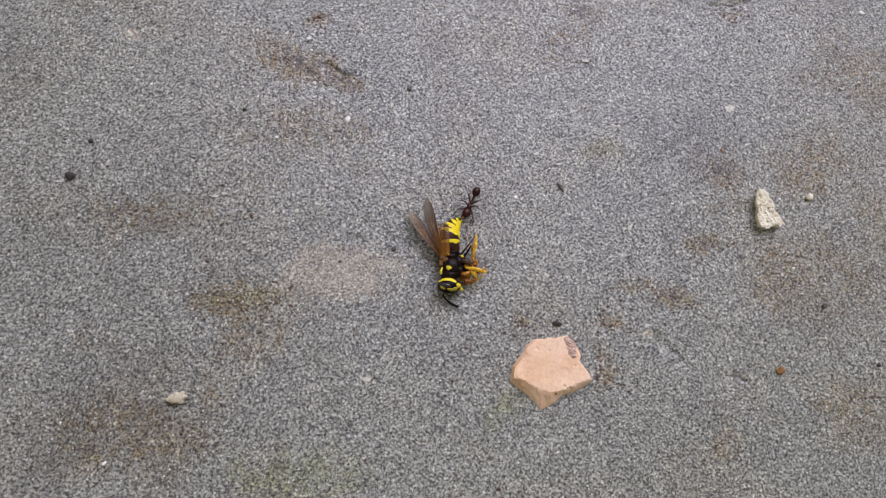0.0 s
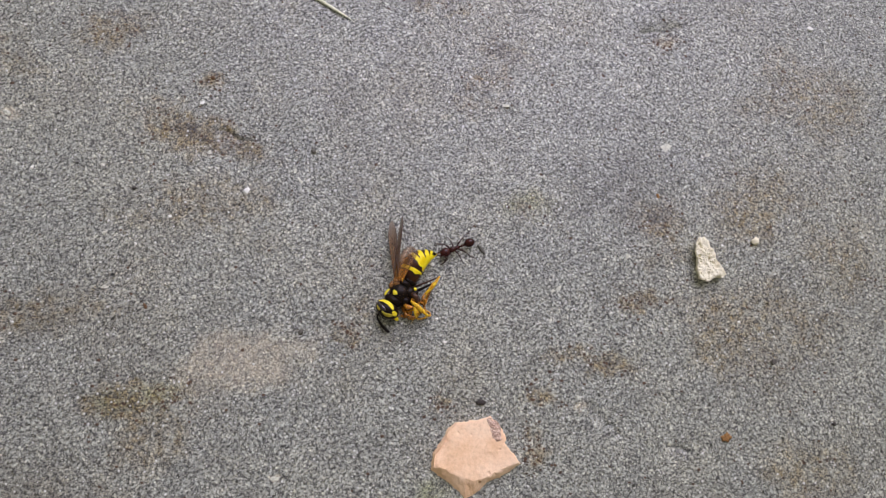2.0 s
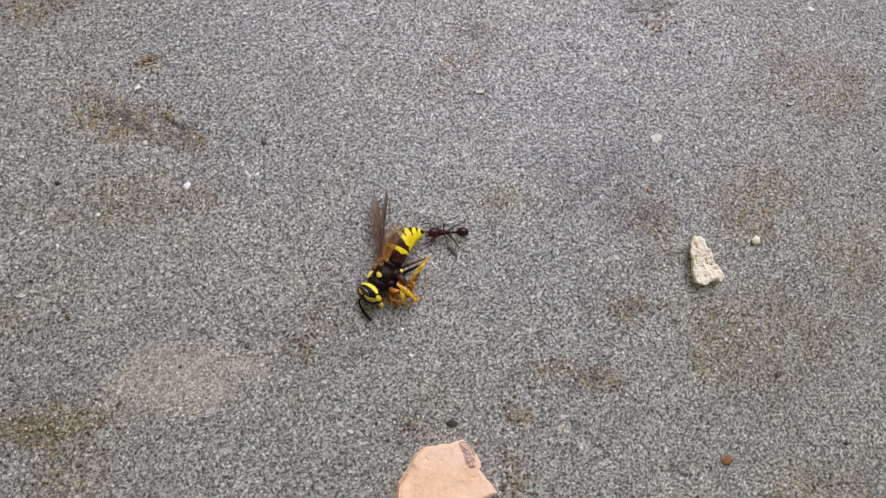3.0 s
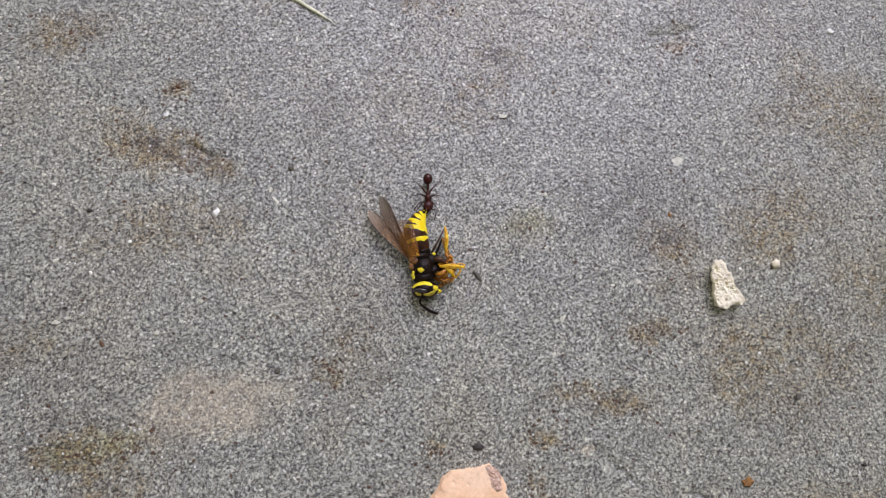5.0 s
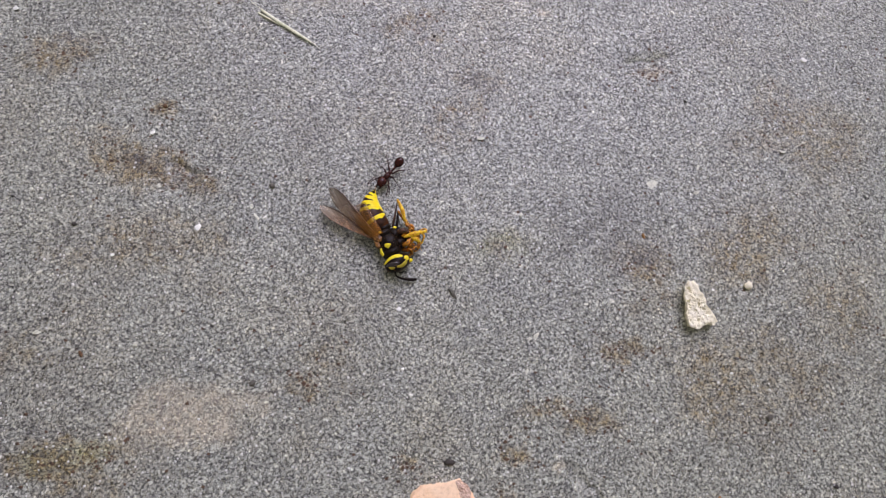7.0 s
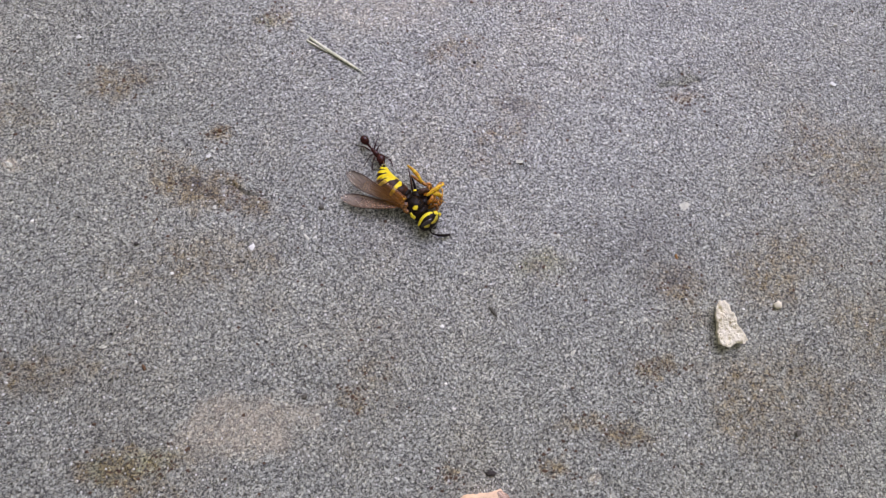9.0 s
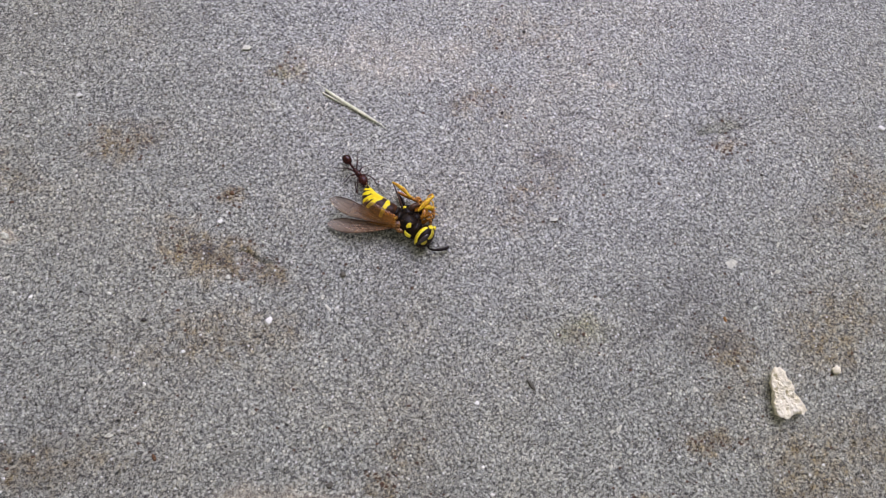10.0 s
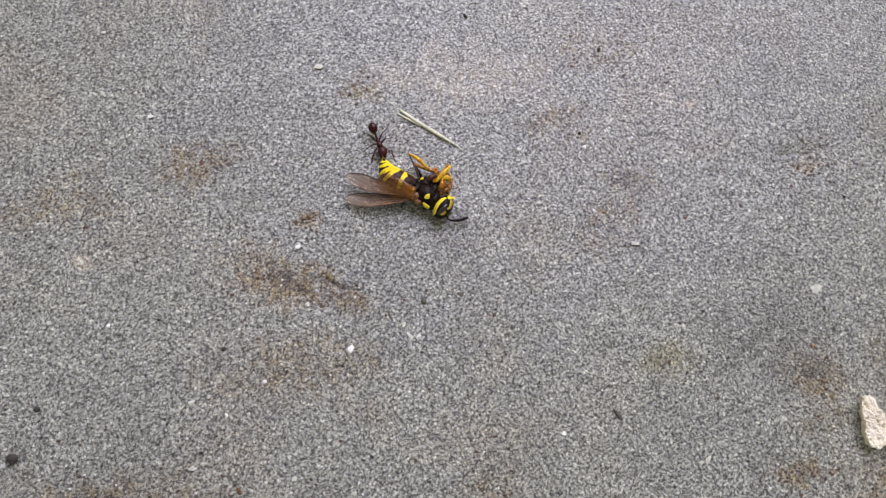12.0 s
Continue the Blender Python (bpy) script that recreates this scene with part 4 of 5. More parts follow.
# ---- the dead wasp, lying on its side (its own space: millimetres, origin on the slab under the thorax) ----
def shell_segment(centre, radius, s0, s1, band, teeth, tooth_at, lap=0.10):
    """One ring plate of the abdomen between s0 and s1 along the centre line. band: where its yellow starts (0..1)."""
    bm = bmesh.new()
    uv = bm.loops.layers.uv.new("shell")
    along, sides = 12, 64
    rows = []
    for i in range(along + 1):
        v = i / along
        s = s0 + (s1 + lap * (s1 - s0) - s0) * v
        p = centre(s)
        d = (centre(s + 0.01) - centre(s - 0.01)).normalized()
        up = Vector((0, 0, 1))
        out = d.cross(up).normalized()
        r = radius(s) * (0.97 + 0.045 * v)
        if i == along:
            r *= 0.965
        row = []
        for k in range(sides):
            a = 2 * math.pi * k / sides
            row.append(bm.verts.new(p + (out * math.cos(a) * 1.0 + up * math.sin(a) * 0.94) * r))
        rows.append(row)

    def edge(k):
        # where the yellow begins round the body: late on the back (-x), early on the flank, with a dark tooth between
        c = math.cos(2 * math.pi * k / sides)
        back = min(1.0, max(0.0, (0.45 - c) / 1.3))
        tooth = math.exp(-((c - tooth_at) / 0.11) ** 2)
        lobe = math.exp(-((c - 0.50) / 0.20) ** 2)
        belly = min(1.0, max(0.0, (c - 0.72) / 0.15))
        return band + teeth * back ** 2.0 + 0.30 * teeth * tooth - 0.12 * lobe - 0.32 * belly * (teeth > 0.15)
    for i in range(along):
        for k in range(sides):
            f = bm.faces.new((rows[i][k], rows[i][(k + 1) % sides], rows[i + 1][(k + 1) % sides], rows[i + 1][k]))
            for loop, (ii, kk) in zip(f.loops, ((i, k), (i, k + 1), (i + 1, k + 1), (i + 1, k))):
                loop[uv].uv = (kk / sides, 0.5 + (ii / along - edge(kk)) * 1.0)
    bmesh.ops.recalc_face_normals(bm, faces=bm.faces)
    return bm


def leg_piece(name, points, radii, mat, parent, steps=5, sides=9, label=""):
    path = smooth_path(points, steps)
    size = [r * (0.70 + 0.42 * math.sin(math.pi * (0.08 + 0.84 * i / (len(path) - 1)))) for i, r in enumerate(spread(radii, steps))]
    bm = tube(path, size, sides, lumpy=0.22)
    if name == "tibia":                               # spurs at the far end and short bristles along it
        d = (path[-1] - path[-3]).normalized()
        for lean in (-0.5, 0.6):
            tip = path[-2] + (d + lean * Vector((-d.y, d.x, 0.3))) * 0.75
            tube([path[-2], path[-2].lerp(tip, 0.5), tip], [0.07, 0.05, 0.012], 5, bm)
        for i in range(1, len(path) - 1):
            for sign in (-1, 1):
                side = Vector((-d.y * sign, d.x * sign, 0.6 * math.sin(i * 2.3 + sign))).normalized()
                tube([path[i], path[i] + side * (size[i] + 0.15 + 0.05 * math.sin(i * 5.1)) + d * 0.14], [0.028, 0.006], 4, bm)
    return part(name, bm, mat, parent, label)


def tarsus(points, r, parent, mat, beads=5):
    """A foot of small swollen joints along a curve, with a claw."""
    path = smooth_path(points, 12)
    radii = []
    for i in range(len(path)):
        s = i / (len(path) - 1) * beads
        f = s - math.floor(s)
        radii.append(r * (0.62 + 0.5 * f) * (1 - 0.35 * i / len(path)))
    return part("tarsus", tube(path, [0.82 * q for q in radii], 8, lumpy=0.3), mat, parent)


def bristles(ell, count, long, seed):
    """Fine short hairs over the upper half of an ellipsoid, as thin three-sided spikes in one mesh."""
    rng = random.Random(seed)
    bm = bmesh.new()
    c, r = Vector(ell[0]), ell[1]
    for _ in range(count):
        d = Vector((rng.gauss(0, 1), rng.gauss(0, 1), abs(rng.gauss(0, 1)) - 0.25)).normalized()
        foot = c + Vector((d.x * r[0], d.y * r[1], d.z * r[2]))
        out = (Vector((d.x / r[0], d.y / r[1], d.z / r[2])).normalized() + Vector((rng.uniform(-0.4, 0.4), rng.uniform(0.0, 0.6), rng.uniform(-0.2, 0.2)))).normalized()
        side = out.orthogonal().normalized()
        other = out.cross(side)
        base = [bm.verts.new(foot + (side * math.cos(a) + other * math.sin(a)) * 0.018) for a in (0, 2.09, 4.19)]
        tip = bm.verts.new(foot + out * long * rng.uniform(0.6, 1.2))
        for k in range(3):
            bm.faces.new((base[k], base[(k + 1) % 3], tip))
    return bm


def hind_wing():
    """A short membrane that hugs the back of the abdomen."""
    bm = bmesh.new()
    rows = []
    for i in range(17):
        s = i / 16
        w = 0.5 + 1.15 * math.sin(s * math.pi) ** 0.6
        row = []
        for k in range(7):
            u = k / 6
            a = radians(98 + 78 * u)
            r = (1.55 + 0.42 * math.sin(s * math.pi))
            x = 0.35 - 0.25 * s + math.cos(a) * (r + 0.25 * u) - 0.55 * w * u * s
            row.append(bm.verts.new((x, 2.0 + 5.4 * s + 0.6 * u * s, 1.85 + math.sin(a) * r + 0.05)))
        rows.append(row)
    for a, b in zip(rows, rows[1:]):
        for k in range(6):
            bm.faces.new((a[k], a[k + 1], b[k + 1], b[k]))
    ext = bmesh.ops.extrude_face_region(bm, geom=list(bm.faces))
    for v in ext["geom"]:
        if isinstance(v, bmesh.types.BMVert):
            v.co += Vector((-0.015, 0, 0.02))
    bmesh.ops.recalc_face_normals(bm, faces=bm.faces)
    return bm


def build_wasp():
    root = new("wasp")
    tagged(root, "dead black and yellow wasp lying on its side, legs curled", "wasp")

    # thorax: three swollen plates in one mesh
    thorax_ell = ((0.45, 0.55, 1.75), (1.60, 1.78, 1.55))
    thorax = part("thorax", blob(*thorax_ell, rough=0.05, scale=2.0), BLACK, root, "black thorax with yellow spots")
    for name, c, r, turn in (("collar", (0.25, -0.95, 1.8), (1.5, 0.85, 1.35), 0), ("shield", (0.35, 2.15, 1.75), (1.35, 0.85, 1.35), 0),
                             ("waist", (0.70, 2.85, 1.75), (1.25, 0.7, 1.25), 0), ("flank", (1.75, 1.45, 1.6), (0.95, 1.1, 1.25), 20),
                             ("flank", (1.85, -0.05, 1.5), (0.95, 0.95, 1.2), 0), ("breast", (2.45, 0.9, 1.4), (0.6, 1.0, 0.9), 0)):
        part(name, blob(c, r, turn=(0, 0, turn), rough=0.07, scale=2.0), BLACK, thorax)
    part("yellow_spot", mark(thorax_ell, [(-0.45, 0.28), (0.0, 0.05), (0.42, -0.02)], [0.30, 0.85, 0.20], 0.07), YELLOW, thorax)
    part("yellow_spot", mark(((0.2, -0.4, 1.85), (1.75, 1.7, 1.5)), [(-1.1, 0.15), (-1.28, -0.4), (-1.22, -1.0)], [0.25, 0.42, 0.3], 0.06), YELLOW, thorax, "yellow collar stripe")
    part("yellow_spot", mark(((0.7, 2.4, 1.85), (1.5, 1.05, 1.32)), [(-0.3, 2.5), (0.0, 2.25)], [0.35, 0.3], 0.06), YELLOW, thorax)
    part("yellow_spot", blob((2.25, 2.25, 2.15), (0.32, 0.28, 0.25)), YELLOW, thorax)
    part("wing_hinge", blob((-0.75, 1.8, 2.45), (0.62, 0.85, 0.45), turn=(0, -25, 20), rough=0.25, scale=3), HINGE, thorax, "orange-brown wing hinge")
    part("wing_hinge", blob((-1.15, 1.0, 2.2), (0.4, 0.7, 0.4), turn=(0, -30, 0), rough=0.25, scale=3), HINGE, thorax)
    part("neck", tube([(0.3, -1.2, 1.8), (0.25, -2.0, 1.8)], [0.9, 0.7], 14), BLACK, thorax)

    part("hair", bristles(thorax_ell, 200, 0.30, 3), HINGE, thorax, "short brown hairs")

    # head
    head_ell = ((0.2, -2.65, 1.85), (1.95, 1.28, 1.72))
    head = part("head", blob(*head_ell, rough=0.02, scale=2), BLACK, root, "black head with yellow bands round a dark eye")
    part("yellow_band", mark(head_ell, [(-1.62, -2.15), (-1.0, -1.86), (-0.2, -1.86), (0.6, -2.10), (1.12, -2.42)], [0.34, 0.58, 0.68, 0.66, 0.40], 0.07), YELLOW, head)
    part("yellow_band", mark(head_ell, [(1.22, -2.62), (1.55, -2.78), (1.95, -2.72)], [0.50, 0.86, 0.45], 0.07), YELLOW, head)
    part("yellow_band", mark(head_ell, [(-0.30, -3.46), (0.4, -3.58), (1.05, -3.40), (1.45, -3.15)], [0.18, 0.40, 0.50, 0.28], 0.07), DULL_YELLOW, head, "dull yellow rim of the face")
    part("yellow_band", mark(head_ell, [(-1.38, -2.95), (-1.02, -3.28), (-0.62, -3.46)], [0.18, 0.36, 0.20], 0.07), DULL_YELLOW, head, "dull yellow cheek")
    part("hair", bristles(head_ell, 160, 0.26, 4), HINGE, head)
    eye_ell = ((-0.2, -2.75, 2.35), (1.42, 0.62, 1.24))
    part("eye", blob(eye_ell[0], eye_ell[1], turn=(12, 0, -9)), EYE, head, "dark glossy compound eye")
    part("mandible", blob((2.0, -3.05, 1.55), (0.55, 0.32, 0.4), turn=(0, 20, -15)), YELLOW, head)
    part("mandible", blob((1.9, -3.0, 0.95), (0.5, 0.3, 0.35), turn=(0, 20, -15)), BLACK, head)
    feeler = tube(smooth_path([(-0.55, -3.55, 1.75), (-0.75, -4.25, 1.45), (-0.2, -4.85, 1.0), (0.8, -5.45, 0.6), (1.85, -5.85, 0.45)], 7),
                  spread([0.12, 0.12, 0.17, 0.24, 0.21], 7), 9)
    for v in feeler.verts:
        v.co -= Vector((-0.55, -3.55, 1.75))
    antenna = part("antenna", feeler, BLACK, head, "curved black feeler", at=(-0.55, -3.55, 1.75))
    low = tube(smooth_path([(0.0, -3.5, 0.8), (0.1, -3.9, 0.4), (0.7, -3.9, 0.2)], 6), spread([0.08, 0.07, 0.05], 6), 8)
    part("antenna", low, BLACK, head)

    # abdomen
    line = [(0.75, 2.55, 1.85), (0.55, 3.4, 1.85), (0.25, 4.5, 1.85), (0.2, 5.6, 1.85), (0.45, 6.7, 1.8), (1.0, 7.7, 1.75), (1.65, 8.45, 1.7), (2.35, 9.05, 1.6)]
    fine = smooth_path(line, 20)
    width = spread([0.95, 1.48, 1.72, 1.78, 1.62, 1.22, 0.75, 0.10], 20)
    total = len(fine) - 1

    def centre(s):
        q = min(max(s, 0.0), 1.0) * total
        i = min(int(q), total - 1)
        return fine[i].lerp(fine[i + 1], q - i)

    def radius(s):
        q = min(max(s, 0.0), 1.0) * total
        i = min(int(q), total - 1)
        return width[i] + (width[i + 1] - width[i]) * (q - i)

    abdomen = part("abdomen", tube([centre(k / 30) for k in range(31)], [radius(k / 30) * 0.90 for k in range(31)], 28), BLACK, root, "black abdomen ringed with yellow bands")
    cuts = [0.02, 0.30, 0.54, 0.665, 0.785, 0.89, 0.985]
    for k, (band, teeth, tooth_at) in enumerate([(0.74, 0.10, -0.25), (0.66, 0.16, 0.05), (0.16, 0.46, -0.15), (0.17, 0.50, 0.10), (0.18, 0.46, -0.10), (0.20, 0.36, 0.0)]):
        part("ring_plate", shell_segment(centre, radius, cuts[k], cuts[k + 1], band, teeth, tooth_at), TERGITE, abdomen)
    part("sting", tube([(2.2, 8.92, 1.62), (2.55, 9.3, 1.55), (2.75, 9.55, 1.5)], [0.10, 0.06, 0.015], 8), HINGE, abdomen)

    # wings, folded lengthwise, smoky and translucent
    def wing(pivot, tip, wide, lean, label):
        d = Vector(tip) - Vector(pivot)
        n, m = 26, 8
        bm = bmesh.new()
        rows = []
        side = Vector((-d.y, d.x, 0)).normalized()
        for i in range(n + 1):
            s = i / n
            w = wide * (0.16 + 0.84 * math.sin(min(1.0, s * 1.25) * math.pi / 2)) * max(0.0, 1 - max(0.0, (s - 0.66) / 0.34) ** 2.2) ** 0.7
            row = []
            for k in range(m + 1):
                u = k / m - 0.5
                p = d * s + side * (u * w + 0.12 * math.sin(s * 3.1) * wide)
                p.z += lean * u * w + 0.05 * math.sin(u * 16 + s * 5) * s + 0.25 * math.sin(s * math.pi) * (1 - s)
                row.append(bm.verts.new(p))
            rows.append(row)
        for a, b in zip(rows, rows[1:]):
            for k in range(m):
                if (a[k].co - a[k + 1].co).length > 1e-6 or (b[k].co - b[k + 1].co).length > 1e-6:
                    bm.faces.new((a[k], a[k + 1], b[k + 1], b[k]))
        shape = [[v.co.copy() for v in row] for row in rows]
        ext = bmesh.ops.extrude_face_region(bm, geom=list(bm.faces))
        for v in ext["geom"]:
            if isinstance(v, bmesh.types.BMVert):
                v.co.z -= 0.02
        bmesh.ops.recalc_face_normals(bm, faces=bm.faces)
        ob = part("wing", bm, MEMBRANE, root, label, at=pivot)
        for col, r0, end in ((0, 0.13, 1.0), (1, 0.05, 0.7), (2, 0.06, 0.85), (4, 0.05, 0.75), (6, 0.045, 0.6), (8, 0.05, 0.92)):
            last = int(n * end) - 1
            part("vein", tube([shape[i][col] + Vector((0, 0, 0.01)) for i in range(0, last, 2)], [r0 * (1 - 0.6 * i / n) for i in range(0, last, 2)], 6), VEIN, ob)
        for i, c0, c1 in ((9, 0, 2), (12, 2, 4), (15, 0, 4), (17, 4, 8), (11, 6, 8)):
            part("vein", tube([shape[i + (c - c0) // 2][c] + Vector((0, 0, 0.01)) for c in range(c0, c1 + 1, 2)], 0.035, 5), VEIN, ob)
        return ob, d.normalized()

    low_wing = wing((-1.2, 2.0, 2.1), (-6.5, 10.5, 0.7), 2.35, 0.15, "smoky brown folded wing lying on the stone")
    top_wing = wing((-1.0, 2.4, 2.75), (-3.75, 12.3, 1.9), 2.3, -0.10, "smoky brown translucent wing held off the stone")

    part("hind_wing", hind_wing(), AMBER_MEMBRANE, root, "amber translucent hind wing lying along the abdomen")

    # legs, curled together under the body
    def leg(label=""):
        e = new("leg")
        e.parent = root
        return e

    def curl(cx, cy, z, r, start, turns, rise=0.0):
        """Points of a foot curled into a ring."""
        return [(cx + r * (1 - 0.25 * k / 9) * math.cos(start + turns * 6.283 * k / 9), cy + r * (1 - 0.25 * k / 9) * math.sin(start + turns * 6.283 * k / 9), z + rise * k / 9) for k in range(10)]

    hind = leg()
    leg_piece("femur", [(2.0, 2.5, 2.0), (3.1, 3.9, 2.4), (4.45, 5.75, 2.4)], [0.21, 0.13, 0.08], FEMUR, hind)
    leg_piece("tibia", [(4.55, 5.95, 2.55), (4.45, 4.2, 2.75), (4.05, 2.35, 2.4)], [0.16, 0.28, 0.21], LEG_YELLOW, hind)
    tarsus([(4.05, 2.35, 2.4), (4.0, 1.8, 2.5)] + curl(4.45, 1.2, 2.5, 0.42, 2.6, -0.72, -0.9), 0.30, hind, AMBER, beads=7)
    mid = leg()
    leg_piece("femur", [(2.0, 1.3, 2.3), (2.9, 1.2, 2.75), (3.7, 0.55, 2.6)], [0.34, 0.42, 0.28], FEMUR, mid, label="dark brown thigh")
    leg_piece("tibia", [(2.7, 0.25, 2.65), (4.3, -0.05, 2.95), (6.15, -0.36, 2.4)], [0.22, 0.33, 0.22], LEG_YELLOW, mid)
    tarsus([(5.9, -0.3, 2.4), (6.35, -0.2, 2.1), (6.2, 0.25, 1.8), (5.5, 0.35, 1.6), (5.1, 0.1, 1.5)], 0.19, mid, ORANGE, beads=5)
    fore = leg()
    leg_piece("femur", [(1.9, -0.5, 1.9), (2.8, -0.8, 2.5), (3.6, -0.30, 2.6)], [0.34, 0.38, 0.26], AMBER, fore)
    leg_piece("tibia", [(3.6, -0.30, 2.6), (4.2, -0.75, 2.6), (4.6, -1.45, 2.1)], [0.26, 0.30, 0.2], LEG_YELLOW, fore)
    tarsus([(4.6, -1.45, 2.1), (4.0, -1.75, 1.9)] + curl(3.15, -1.4, 1.9, 0.46, -0.6, -0.80, -0.7), 0.30, fore, AMBER, beads=7)
    for c, r in (((2.55, 1.75, 1.9), (0.5, 0.55, 0.5)), ((2.75, 0.75, 1.9), (0.5, 0.5, 0.5)), ((2.35, -0.45, 1.8), (0.5, 0.5, 0.5))):
        part("coxa", blob(c, r, rough=0.15, scale=2.0, u=16, v=10), BLACK, hind if c[1] > 1 else mid if c[1] > 0 else fore)
    for points, radii, mat in (([(2.6, 0.5, 2.3), (3.3, 0.75, 2.5), (4.0, 0.55, 2.35)], [0.24, 0.28, 0.2], AMBER),
                               ([(3.0, -0.2, 2.3), (3.6, 0.25, 2.2), (4.4, 0.35, 2.2)], [0.22, 0.24, 0.16], FEMUR),
                               ([(3.3, -0.9, 2.0), (4.0, -0.55, 2.25), (4.9, -0.75, 1.9)], [0.2, 0.26, 0.14], ORANGE),
                               ([(3.2, 1.5, 2.2), (3.6, 1.0, 2.45), (3.5, 0.3, 2.3)], [0.2, 0.26, 0.18], FEMUR)):
        leg_piece("knee", points, radii, mat, mid)
    for c, r, turn in (((4.25, 1.05, 2.0), (0.42, 0.36, 0.3), 20), ((3.35, -1.15, 1.7), (0.5, 0.36, 0.3), -30), ((4.65, -0.35, 1.9), (0.48, 0.3, 0.28), 10), ((5.3, 0.05, 1.9), (0.42, 0.26, 0.24), -15)):
        part("claw_pad", blob(c, r, turn=(0, 0, turn), rough=0.5, scale=3.0, u=18, v=12), AMBER, mid)
    under = leg()
    leg_piece("femur", [(2.3, 1.9, 1.1), (3.2, 3.2, 1.3), (4.1, 4.7, 1.1)], [0.26, 0.18, 0.11], BLACK, under)
    leg_piece("tibia", [(4.1, 4.7, 1.1), (4.4, 2.8, 1.1), (4.8, 0.8, 0.8)], [0.22, 0.26, 0.2], AMBER, under)
    tarsus([(4.8, 0.8, 0.8), (5.6, 0.2, 0.8), (5.9, -0.4, 0.7), (5.4, -1.0, 0.5), (4.9, -1.3, 0.35)], 0.22, under, ORANGE)
    under = leg()
    leg_piece("femur", [(2.3, 0.4, 1.0), (3.3, 0.0, 1.3), (4.3, -0.3, 1.4)], [0.30, 0.30, 0.22], BLACK, under)
    leg_piece("tibia", [(4.3, -0.3, 1.4), (4.6, -1.0, 1.2), (4.3, -1.8, 1.0)], [0.22, 0.26, 0.18], ORANGE, under)
    tarsus([(4.3, -1.8, 1.0), (3.8, -2.0, 0.8), (3.2, -1.7, 0.6), (3.0, -1.2, 0.5)], 0.20, under, AMBER, beads=4)
    under = leg()
    leg_piece("femur", [(1.8, -0.7, 0.9), (2.5, -1.3, 0.9), (3.2, -1.4, 0.7)], [0.3, 0.3, 0.22], AMBER, under)
    leg_piece("tibia", [(3.2, -1.4, 0.7), (3.0, -2.0, 0.6), (2.4, -2.2, 0.5)], [0.22, 0.22, 0.16], AMBER, under)
    tarsus([(3.6, 0.2, 1.9), (3.4, -0.4, 2.0), (3.9, -0.7, 2.0), (4.4, -0.3, 1.9)], 0.20, under, AMBER, beads=3)
    return root, low_wing, top_wing, antenna


